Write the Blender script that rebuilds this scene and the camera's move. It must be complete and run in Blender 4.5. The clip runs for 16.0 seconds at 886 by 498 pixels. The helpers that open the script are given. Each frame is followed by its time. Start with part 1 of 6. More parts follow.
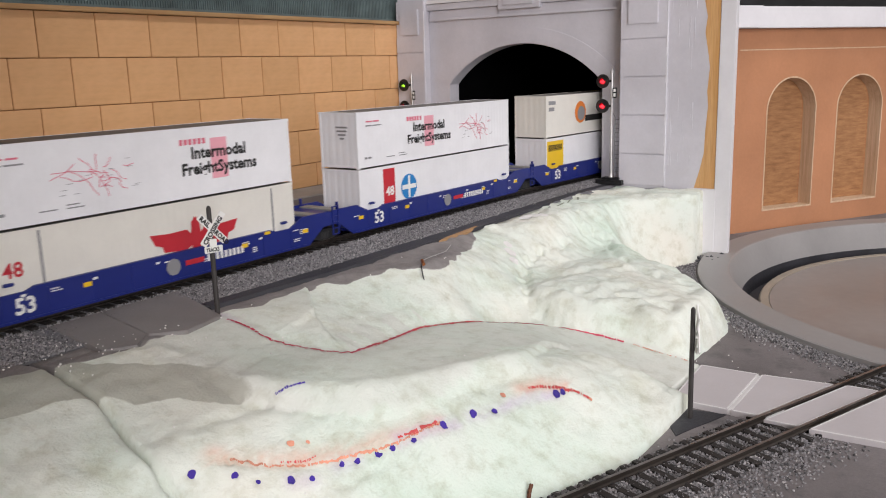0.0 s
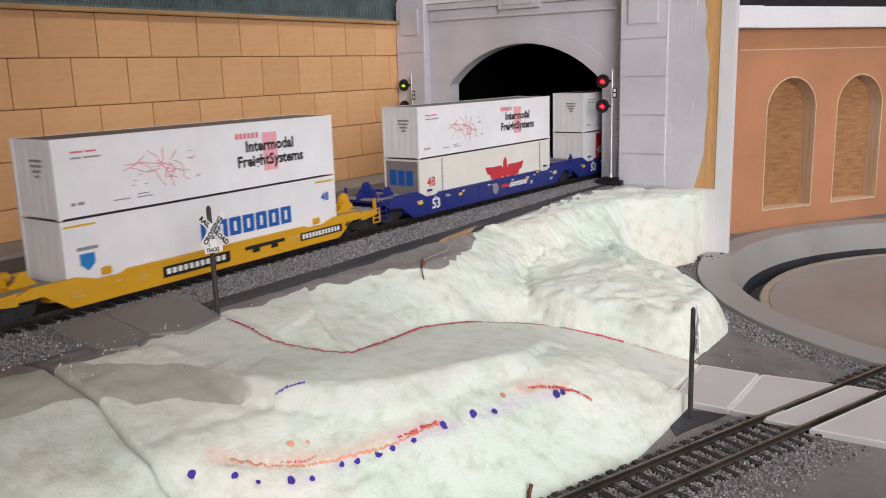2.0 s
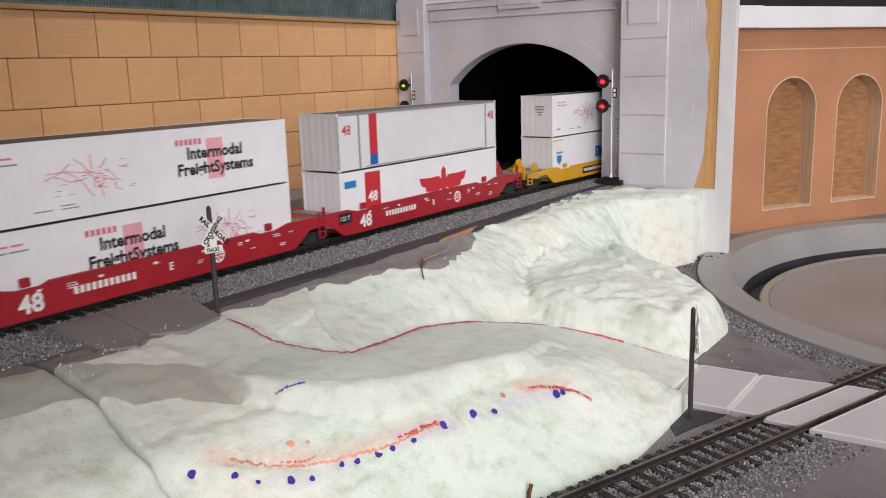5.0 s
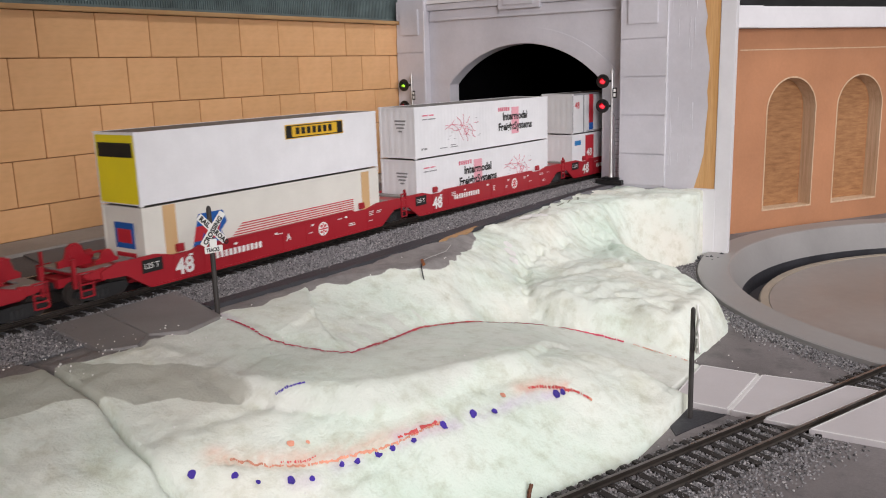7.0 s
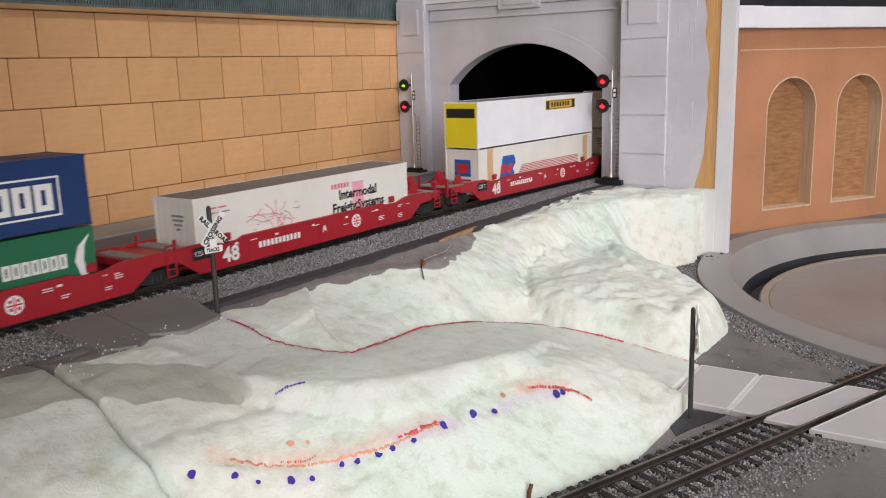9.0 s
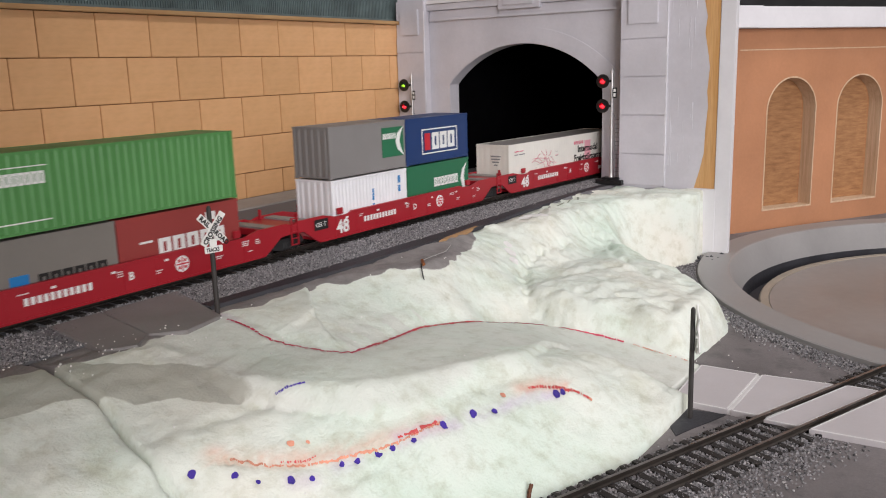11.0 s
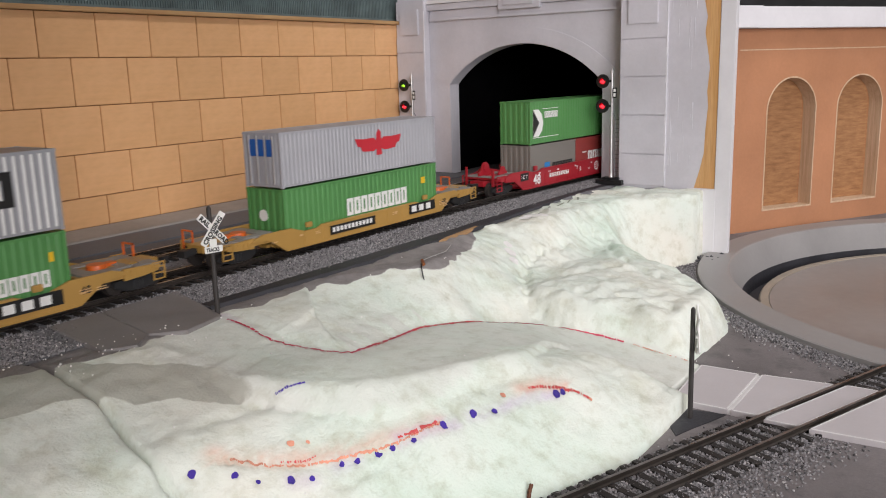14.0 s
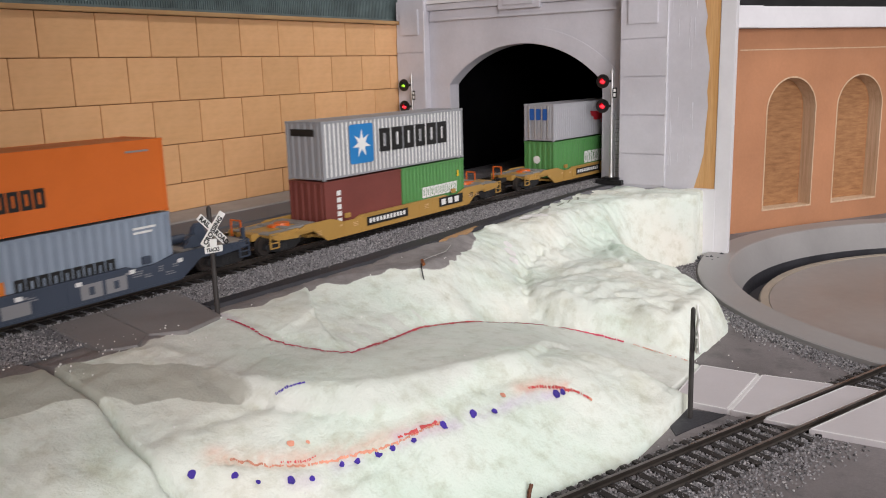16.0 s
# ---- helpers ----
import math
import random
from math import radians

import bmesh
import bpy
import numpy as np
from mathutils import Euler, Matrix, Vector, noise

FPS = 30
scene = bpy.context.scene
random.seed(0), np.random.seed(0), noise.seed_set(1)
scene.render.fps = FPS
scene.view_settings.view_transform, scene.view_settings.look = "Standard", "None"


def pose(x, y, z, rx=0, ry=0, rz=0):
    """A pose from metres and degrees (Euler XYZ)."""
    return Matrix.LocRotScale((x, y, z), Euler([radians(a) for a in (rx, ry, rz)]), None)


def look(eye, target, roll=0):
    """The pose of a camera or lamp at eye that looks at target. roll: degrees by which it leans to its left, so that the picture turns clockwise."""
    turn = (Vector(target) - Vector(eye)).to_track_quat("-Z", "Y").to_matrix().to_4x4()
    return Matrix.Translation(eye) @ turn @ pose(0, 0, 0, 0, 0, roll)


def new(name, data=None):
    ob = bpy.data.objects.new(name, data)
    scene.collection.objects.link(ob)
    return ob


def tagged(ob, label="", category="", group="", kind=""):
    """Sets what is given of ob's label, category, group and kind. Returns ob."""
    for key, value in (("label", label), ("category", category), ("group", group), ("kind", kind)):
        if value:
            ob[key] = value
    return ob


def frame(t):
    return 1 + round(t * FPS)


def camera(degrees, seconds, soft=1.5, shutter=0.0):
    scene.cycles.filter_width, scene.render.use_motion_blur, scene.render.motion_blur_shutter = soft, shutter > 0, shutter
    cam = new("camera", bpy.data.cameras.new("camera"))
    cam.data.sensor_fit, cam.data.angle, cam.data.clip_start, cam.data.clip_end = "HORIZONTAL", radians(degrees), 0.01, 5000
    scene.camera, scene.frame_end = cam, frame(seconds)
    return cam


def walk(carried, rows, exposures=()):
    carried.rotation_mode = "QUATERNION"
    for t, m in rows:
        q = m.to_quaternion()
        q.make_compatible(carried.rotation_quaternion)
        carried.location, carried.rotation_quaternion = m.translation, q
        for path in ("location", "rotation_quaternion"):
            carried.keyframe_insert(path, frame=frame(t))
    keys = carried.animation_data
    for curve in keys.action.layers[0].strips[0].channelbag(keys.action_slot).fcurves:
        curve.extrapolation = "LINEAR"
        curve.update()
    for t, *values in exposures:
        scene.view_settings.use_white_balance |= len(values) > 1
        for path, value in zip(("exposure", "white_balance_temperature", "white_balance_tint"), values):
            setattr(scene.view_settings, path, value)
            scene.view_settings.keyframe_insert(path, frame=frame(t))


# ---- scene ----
EYE = Vector((-0.2375, -0.33778, 0.09649))
YAW, TILT = 0.96389, 0.21048
AHEAD = Vector((math.sin(YAW) * math.cos(TILT), math.cos(YAW) * math.cos(TILT), -math.sin(TILT)))
VIEW = look(EYE, EYE + AHEAD, -1.677)
cam = camera(55.44, 16.0, soft=1.05, shutter=0.3)
walk(cam, [(0.0, VIEW), (16.0, VIEW)], exposures=[(0.0, 0.0), (16.0, 0.0)])

# ---- light: a closed hobby room with a tube light under a white ceiling and an added front lamp ----
world = bpy.data.worlds.new("room_air")
scene.world = world
world.use_nodes = True
world.node_tree.nodes["Background"].inputs[0].default_value = (0.9, 0.95, 1.0, 1)
world.node_tree.nodes["Background"].inputs[1].default_value = 0.02


def area_lamp(name, x, y, z, sx, sy, watts, colour, target):
    lamp = bpy.data.lights.new(name, "AREA")
    lamp.shape, lamp.size, lamp.size_y, lamp.energy, lamp.color = "RECTANGLE", sx, sy, watts, colour
    ob = new(name, lamp)
    ob.matrix_world = look((x, y, z), target)
    return ob


area_lamp("ceiling_tube_light", 0.45, -0.75, 1.33, 1.5, 0.10, 11.5, (1.0, 0.965, 0.985), (0.45, -0.7501, 0.0))
# Added lamp behind the camera that brightens the upright faces; no window stands there.
area_lamp("added_front_light", -1.5, -2.1, 0.62, 1.5, 1.1, 54.5, (1.0, 0.965, 0.99), (0.3, 0.0, 0.05))

# ---- materials ----
MM = 0.001


def nodes_of(name, rough, metal):
    m = bpy.data.materials.new(name)
    m.use_nodes = True
    n, l = m.node_tree.nodes, m.node_tree.links
    b = n["Principled BSDF"]
    b.inputs["Roughness"].default_value, b.inputs["Metallic"].default_value = rough, metal
    return m, n, l, b


def noise_node(n, l, scale, detail=4.0, rough=0.55, stretch=None):
    tc = n.new("ShaderNodeTexCoord")
    t = n.new("ShaderNodeTexNoise")
    t.inputs["Scale"].default_value, t.inputs["Detail"].default_value, t.inputs["Roughness"].default_value = scale, detail, rough
    if stretch:
        mp = n.new("ShaderNodeMapping")
        mp.inputs["Scale"].default_value = stretch
        l.new(tc.outputs["Object"], mp.inputs[0])
        l.new(mp.outputs[0], t.inputs["Vector"])
    else:
        l.new(tc.outputs["Object"], t.inputs["Vector"])
    return t


def ramp_node(n, l, src, stops):
    r = n.new("ShaderNodeValToRGB")
    e = r.color_ramp.elements
    while len(e) < len(stops):
        e.new(0.5)
    for k, (p, c) in enumerate(stops):
        e[k].position, e[k].color = p, (*c, 1)
    l.new(src, r.inputs[0])
    return r


def mix_node(n, l, mode, fac, a, b):
    x = n.new("ShaderNodeMix")
    x.data_type, x.blend_type = "RGBA", mode
    for src, sock in ((fac, x.inputs[0]), (a, x.inputs[6]), (b, x.inputs[7])):
        if hasattr(src, "links"):
            l.new(src, sock)
        elif isinstance(src, tuple):
            sock.default_value = (*src, 1)
        else:
            sock.default_value = src
    return x.outputs[2]


def surface(name, colour, rough=0.6, metal=0.0, grain=900.0, stain=60.0, vary=0.12, dirt=0.0, dirt_colour=(0.12, 0.10, 0.08),
            bump=0.15, bump_mm=0.25, coat=0.0, stretch=None, tone=0.0):
    """A painted, moulded or raw surface: grain and stains at two scales, fine relief, optional dirt patches."""
    m, n, l, b = nodes_of(name, rough, metal)
    g, s = noise_node(n, l, grain, 5.0, 0.6, stretch), noise_node(n, l, stain, 4.0)
    lo, hi = tuple(c * (1 - vary) for c in colour), tuple(min(1.0, c * (1 + vary)) for c in colour)
    c1 = ramp_node(n, l, s.outputs[0], [(0.3, lo), (0.7, hi)]).outputs[0]
    gr = ramp_node(n, l, g.outputs[0], [(0.25, (1 - vary,) * 3), (0.75, (1.0,) * 3)]).outputs[0]
    col = mix_node(n, l, "MULTIPLY", 0.7, c1, gr)
    if dirt:
        d = noise_node(n, l, stain * 2.7, 6.0, 0.65)
        dm = ramp_node(n, l, d.outputs[0], [(0.52, (0, 0, 0)), (0.72, (dirt,) * 3)]).outputs[0]
        col = mix_node(n, l, "MIX", dm, col, dirt_colour)
    if tone:
        oi = n.new("ShaderNodeObjectInfo")
        tr = ramp_node(n, l, oi.outputs["Random"], [(0.0, (1 - tone,) * 3), (1.0, (1.0,) * 3)]).outputs[0]
        col = mix_node(n, l, "MULTIPLY", 1.0, col, tr)
    l.new(col, b.inputs["Base Color"])
    rr = ramp_node(n, l, s.outputs[0], [(0.2, (max(0.05, rough - 0.12),) * 3), (0.8, (min(1.0, rough + 0.12),) * 3)]).outputs[0]
    l.new(rr, b.inputs["Roughness"])
    if bump:
        bp = n.new("ShaderNodeBump")
        bp.inputs["Strength"].default_value, bp.inputs["Distance"].default_value = bump, bump_mm * MM
        l.new(g.outputs[0], bp.inputs["Height"])
        l.new(bp.outputs[0], b.inputs["Normal"])
    b.inputs["Coat Weight"].default_value = coat
    return m


def glow(name, colour, strength):
    m, n, l, b = nodes_of(name, 0.3, 0.0)
    b.inputs["Base Color"].default_value = (*[c * 0.3 for c in colour], 1)
    b.inputs["Emission Color"].default_value, b.inputs["Emission Strength"].default_value = (*colour, 1), strength
    return m


def foam_material():
    """Pale mint foam under thin plaster: grey paint, plaster wash and olive paint with painted shade by one attribute,
    felt-pen and dirt washes by another.
    """
    m, n, l, b = nodes_of("carved_foam", 0.75, 0.0)
    a, k = n.new("ShaderNodeAttribute"), n.new("ShaderNodeAttribute")
    a.attribute_name, k.attribute_name = "paint", "ink"
    big, mid, fine = noise_node(n, l, 11.0, 5.0), noise_node(n, l, 120.0, 6.0, 0.65), noise_node(n, l, 900.0, 4.0)
    blotch, brush = noise_node(n, l, 42.0, 6.0, 0.7), noise_node(n, l, 150.0, 5.0, 0.6, (0.35, 1.0, 1.0))
    foam = ramp_node(n, l, big.outputs[0], [(0.3, (0.64, 0.765, 0.66)), (0.5, (0.74, 0.79, 0.715)), (0.7, (0.785, 0.77, 0.68))]).outputs[0]
    stain = ramp_node(n, l, mid.outputs[0], [(0.28, (0.72, 0.70, 0.62)), (0.5, (1, 1, 1))]).outputs[0]
    foam = mix_node(n, l, "MULTIPLY", 0.7, foam, stain)
    patchy = ramp_node(n, l, blotch.outputs[0], [(0.3, (0.80, 0.79, 0.72)), (0.48, (1, 1, 1)), (0.62, (1, 1, 1)), (0.78, (0.88, 0.90, 0.86))]).outputs[0]
    foam = mix_node(n, l, "MULTIPLY", 0.8, foam, patchy)
    grey = ramp_node(n, l, mid.outputs[0], [(0.25, (0.16, 0.145, 0.145)), (0.7, (0.29, 0.27, 0.26))]).outputs[0]
    split, inks = n.new("ShaderNodeSeparateColor"), n.new("ShaderNodeSeparateColor")
    l.new(a.outputs["Color"], split.inputs[0])
    l.new(k.outputs["Color"], inks.inputs[0])

    def edged(channel, spread, source, weight):
        add, thin = n.new("ShaderNodeMath"), n.new("ShaderNodeMath")
        add.operation, thin.operation = "MULTIPLY_ADD", "MULTIPLY"
        l.new(mid.outputs[0], add.inputs[0])
        add.inputs[1].default_value = spread
        l.new(source.outputs[channel], add.inputs[2])
        r = ramp_node(n, l, add.outputs[0], [(0.5 + spread * 0.38, (0, 0, 0)), (0.5 + spread * 0.66, (1, 1, 1))]).outputs[0]
        l.new(r, thin.inputs[0])
        thin.inputs[1].default_value = weight
        return thin.outputs[0]

    def soft(channel, weight):
        mul, more = n.new("ShaderNodeMath"), n.new("ShaderNodeMath")
        mul.operation = more.operation = "MULTIPLY"
        streak = ramp_node(n, l, brush.outputs[0], [(0.3, (0.15, 0.15, 0.15)), (0.62, (1, 1, 1))]).outputs[0]
        l.new(inks.outputs[channel], mul.inputs[0])
        l.new(streak, mul.inputs[1])
        l.new(mul.outputs[0], more.inputs[0])
        more.inputs[1].default_value = weight
        return more.outputs[0]
    wash = ramp_node(n, l, mid.outputs[0], [(0.3, (0.58, 0.57, 0.53)), (0.7, (0.70, 0.685, 0.645))]).outputs[0]
    col = mix_node(n, l, "MIX", edged("Green", 0.7, split, 0.38), foam, wash)
    # brownish paint that also carries the shade of the entry side in its colour
    col = mix_node(n, l, "MIX", edged("Blue", 0.35, split, 0.62), col, (0.30, 0.29, 0.235))
    col = mix_node(n, l, "MIX", edged("Red", 0.5, split, 1.0), col, grey)
    col = mix_node(n, l, "MIX", soft("Red", 0.75), col, (0.72, 0.30, 0.19))
    col = mix_node(n, l, "MIX", soft("Green", 0.5), col, (0.50, 0.28, 0.62))
    col = mix_node(n, l, "MIX", edged("Blue", 0.8, inks, 0.9), col, (0.16, 0.14, 0.115))
    l.new(col, b.inputs["Base Color"])
    normal = None
    for source, strength, deep in ((blotch, 0.3, 2.2), (mid, 0.55, 1.3), (brush, 0.35, 0.8), (fine, 0.6, 0.5)):
        bp = n.new("ShaderNodeBump")
        bp.inputs["Strength"].default_value, bp.inputs["Distance"].default_value = strength, deep * MM
        l.new(source.outputs[0], bp.inputs["Height"])
        if normal is not None:
            l.new(normal, bp.inputs["Normal"])
        normal = bp.outputs[0]
    l.new(normal, b.inputs["Normal"])
    return m


def wood_material(name, light, dark, stretch, rough=0.55, scale=60.0, fibre=0.6):
    m, n, l, b = nodes_of(name, rough, 0.0)
    g, s, f = noise_node(n, l, scale, 6.0, 0.6, stretch), noise_node(n, l, 9.0, 3.0), noise_node(n, l, scale * 9, 3.0, 0.5, stretch)
    base = ramp_node(n, l, g.outputs[0], [(0.3, dark), (0.62, light)]).outputs[0]
    tint = ramp_node(n, l, s.outputs[0], [(0.3, (0.78, 0.72, 0.66)), (0.65, (1, 1, 1))]).outputs[0]
    base = mix_node(n, l, "MULTIPLY", 0.6, base, tint)
    fib = ramp_node(n, l, f.outputs[0], [(0.3, (0.8, 0.77, 0.74)), (0.6, (1, 1, 1))]).outputs[0]
    base = mix_node(n, l, "MULTIPLY", fibre, base, fib)
    oi = n.new("ShaderNodeObjectInfo")
    tone = ramp_node(n, l, oi.outputs["Random"], [(0.0, (0.9, 0.9, 0.88)), (1.0, (1, 1, 1))]).outputs[0]
    l.new(mix_node(n, l, "MULTIPLY", 1.0, base, tone), b.inputs["Base Color"])
    bp = n.new("ShaderNodeBump")
    bp.inputs["Strength"].default_value, bp.inputs["Distance"].default_value = 0.25, 0.3 * MM
    l.new(f.outputs[0], bp.inputs["Height"])
    l.new(bp.outputs[0], b.inputs["Normal"])
    return m


FOAM = foam_material()
WALLBOARD = wood_material("varnished_hardboard", (0.87, 0.515, 0.26), (0.80, 0.455, 0.21), (0.5, 1.0, 1.6), 0.5, 26.0, 0.3)
GROOVE = surface("scored_groove", (0.40, 0.19, 0.075), 0.8)
WALLTRIM = wood_material("pine_cap", (0.58, 0.36, 0.17), (0.46, 0.26, 0.11), (0.2, 2.0, 2.0), 0.5, 80.0)
STONEGREY = surface("grey_portal_paint", (0.60, 0.585, 0.625), 0.55, grain=420, stain=22, vary=0.09, dirt=0.25, dirt_colour=(0.50, 0.49, 0.53), bump=0.2, bump_mm=0.4)
SCRAPE = surface("scraped_edge", (0.74, 0.735, 0.77), 0.7, vary=0.15)
PIERWOOD = wood_material("bare_pine_edge", (0.78, 0.48, 0.22), (0.60, 0.31, 0.10), (3.0, 3.0, 0.15), 0.6, 60.0)
WHITEPAINT = surface("white_gloss_paint", (0.76, 0.75, 0.77), 0.4, grain=300, stain=20, vary=0.05, bump=0.08)
TERRACOTTA = surface("terracotta_wall_paint", (0.50, 0.232, 0.118), 0.55, grain=350, stain=14, vary=0.13, dirt=0.15, dirt_colour=(0.50, 0.27, 0.17), bump=0.12)
PLYWOOD = wood_material("plywood_panel", (0.47, 0.245, 0.11), (0.29, 0.13, 0.055), (1.2, 1.2, 6.0), 0.6, 60.0)
PLYEDGE = wood_material("plywood_edge", (0.78, 0.59, 0.42), (0.62, 0.43, 0.28), (6.0, 6.0, 0.3), 0.6, 70.0)
PITCONCRETE = surface("grey_pit_ring", (0.30, 0.29, 0.285), 0.45, grain=250, stain=18, vary=0.08, bump=0.1)
PITFLOOR = surface("muddy_pit_floor", (0.30, 0.272, 0.258), 0.35, grain=120, stain=9, vary=0.16, dirt=0.25, dirt_colour=(0.25, 0.18, 0.15), bump=0.1)
YARD = surface("painted_yard_ground", (0.205, 0.185, 0.185), 0.75, grain=700, stain=26, vary=0.26, dirt=0.6, dirt_colour=(0.06, 0.058, 0.06), bump=0.5, bump_mm=0.8)
DIRTGREY = surface("grey_roadbed", (0.105, 0.10, 0.105), 0.8, grain=800, stain=30, vary=0.22, bump=0.6, bump_mm=0.8)
BLACKSEAL = surface("black_roadbed_edge", (0.035, 0.035, 0.042), 0.6, grain=500, stain=40, vary=0.3, bump=0.4, bump_mm=0.6)
CORK = surface("cork_roadbed", (0.45, 0.27, 0.13), 0.85, grain=900, stain=120, vary=0.25, bump=0.6, bump_mm=0.6)
def grain_material():
    m, n, l, b = nodes_of("loose_ballast_grains", 0.85, 0.0)
    g = n.new("ShaderNodeNewGeometry")
    r = ramp_node(n, l, g.outputs["Random Per Island"], [(0.0, (0.06, 0.057, 0.06)), (0.3, (0.21, 0.205, 0.21)), (0.8, (0.35, 0.335, 0.345)), (1.0, (0.50, 0.48, 0.47))])
    f = noise_node(n, l, 2500.0, 2.0)
    fr = ramp_node(n, l, f.outputs[0], [(0.3, (0.75, 0.75, 0.75)), (0.7, (1, 1, 1))])
    l.new(mix_node(n, l, "MULTIPLY", 1.0, r.outputs[0], fr.outputs[0]), b.inputs["Base Color"])
    return m


FOOTING = surface("pale_grey_footing", (0.30, 0.275, 0.25), 0.75, grain=500, stain=25, vary=0.16, dirt=0.25, dirt_colour=(0.2, 0.18, 0.165), bump=0.3)
SLATE = surface("slate_grey_paint", (0.115, 0.12, 0.135), 0.7, grain=600, stain=30, vary=0.18, bump=0.3)
GRAINS = grain_material()
CRUMB = surface("white_plaster_crumb", (0.80, 0.79, 0.76), 0.85, vary=0.1)
BALLAST = surface("grey_ballast", (0.22, 0.22, 0.235), 0.85, grain=1500, stain=300, vary=0.35, tone=0.0, bump=1.0, bump_mm=0.8)
SLABGREY = surface("grey_crossing_slab", (0.23, 0.215, 0.21), 0.7, grain=800, stain=35, vary=0.14, dirt=0.2, dirt_colour=(0.22, 0.21, 0.2), bump=0.3)
SLABPALE = surface("pale_crossing_slab", (0.54, 0.505, 0.515), 0.6, grain=600, stain=30, vary=0.06, dirt=0.15, dirt_colour=(0.5, 0.48, 0.47), bump=0.15)
SLABEDGE = surface("white_slab_edge", (0.74, 0.73, 0.72), 0.6, vary=0.1)
TIE = surface("dark_plastic_tie", (0.032, 0.027, 0.024), 0.6, grain=1200, stain=150, vary=0.3, tone=0.4, bump=0.3)
RAILSIDE = surface("weathered_rail", (0.10, 0.085, 0.075), 0.4, 0.75, vary=0.25)
RAILHEAD = surface("polished_railhead", (0.48, 0.46, 0.44), 0.3, 1.0, vary=0.15)
# Near-zero black without gloss: the darkness inside the bore is put into the colour.
TUNNELSHADE = surface("tunnel_shade_black", (0.003, 0.003, 0.0035), 1.0, vary=0.2)
TUNNELSHADE.node_tree.nodes["Principled BSDF"].inputs["Specular IOR Level"].default_value = 0.0
MESHGREEN = surface("grey_green_screen", (0.115, 0.155, 0.155), 0.7, grain=900, stain=60, vary=0.3, stretch=(1.0, 1.0, 0.15))
DARKMETAL = surface("black_signal_metal", (0.012, 0.012, 0.013), 0.45, vary=0.2)
SILVER = surface("silver_mast", (0.55, 0.54, 0.53), 0.38, 0.6, vary=0.12)
POSTBROWN = surface("dark_brown_post", (0.04, 0.035, 0.033), 0.55, vary=0.2)
SIGNWHITE = surface("white_sign", (0.80, 0.80, 0.77), 0.5, vary=0.05)
SIGNBLACK = surface("black_letter_paint", (0.012, 0.012, 0.012), 0.5, vary=0.1)
REDLENS = glow("red_signal_lens", (0.8, 0.0, 0.01), 0.5)
REDCORE = glow("red_signal_bulb", (1.0, 0.03, 0.05), 2.2)
GREENCORE = glow("green_signal_bulb", (0.35, 0.9, 0.03), 1.6)
REDINK = surface("red_marker_ink", (0.60, 0.05, 0.11), 0.8, grain=1500, vary=0.3)
ORANGEINK = surface("orange_marker_ink", (0.74, 0.33, 0.22), 0.8, grain=900, vary=0.3)
PINKINK = surface("bright_red_marker_ink", (0.72, 0.10, 0.10), 0.8, grain=900, vary=0.3)
BLUEINK = surface("violet_marker_ink", (0.06, 0.03, 0.34), 0.8, grain=900, vary=0.3)
COPPER = surface("copper_wire", (0.35, 0.13, 0.05), 0.4, 0.6)
ROOMWHITE = surface("room_wall_paint", (0.62, 0.61, 0.60), 0.8, vary=0.05)
ROOMFLOOR = surface("room_floor", (0.25, 0.22, 0.2), 0.6, vary=0.15)


# ---- building helpers (millimetres in, metres out) ----
def box(bm, x0, x1, y0, y1, z0, z1, m=None):
    vs = [bm.verts.new((x, y, z)) for z in (z0, z1) for y in (y0, y1) for x in (x0, x1)]
    if m is not None:
        for v in vs:
            v.co = m @ v.co
    for f in ((0, 2, 3, 1), (4, 5, 7, 6), (0, 1, 5, 4), (2, 6, 7, 3), (0, 4, 6, 2), (1, 3, 7, 5)):
        bm.faces.new([vs[k] for k in f])
    return vs


def prism(bm, outline, axis, a, b):
    """Extrudes a closed outline of (u, v) along an axis from a to b."""
    order = {"x": lambda u, v, w: (w, u, v), "y": lambda u, v, w: (u, w, v), "z": lambda u, v, w: (u, v, w)}[axis]
    lo, hi = [bm.verts.new(order(u, v, a)) for u, v in outline], [bm.verts.new(order(u, v, b)) for u, v in outline]
    for f in (bm.faces.new(lo), bm.faces.new(hi)):
        f.normal_update()
    for k in range(len(outline)):
        j = (k + 1) % len(outline)
        bm.faces.new((lo[k], lo[j], hi[j], hi[k]))


def rod(bm, p, q, r0, r1=None, n=10):
    p, q = Vector(p), Vector(q)
    r1 = r0 if r1 is None else r1
    m = (q - p).to_track_quat("Z", "Y").to_matrix()
    rings = []
    for c, r in ((p, r0), (q, r1)):
        rings.append([bm.verts.new(c + m @ Vector((r * math.cos(6.2832 * k / n), r * math.sin(6.2832 * k / n), 0))) for k in range(n)])
    bm.faces.new(rings[0])
    bm.faces.new(rings[1])
    for k in range(n):
        j = (k + 1) % n
        bm.faces.new((rings[0][k], rings[0][j], rings[1][j], rings[1][k]))


def mesh_of(name, bm, material, bevel=0.0, smooth=False):
    bmesh.ops.recalc_face_normals(bm, faces=bm.faces)
    if bevel:
        bmesh.ops.bevel(bm, geom=[e for e in bm.edges if e.calc_face_angle(0) > 0.5], offset=bevel, segments=2, affect="EDGES", clamp_overlap=True)
    bmesh.ops.scale(bm, vec=(MM, MM, MM), verts=bm.verts)
    me = bpy.data.meshes.new(name)
    bm.to_mesh(me)
    bm.free()
    me.materials.append(material)
    if smooth:
        me.shade_smooth()
    return me


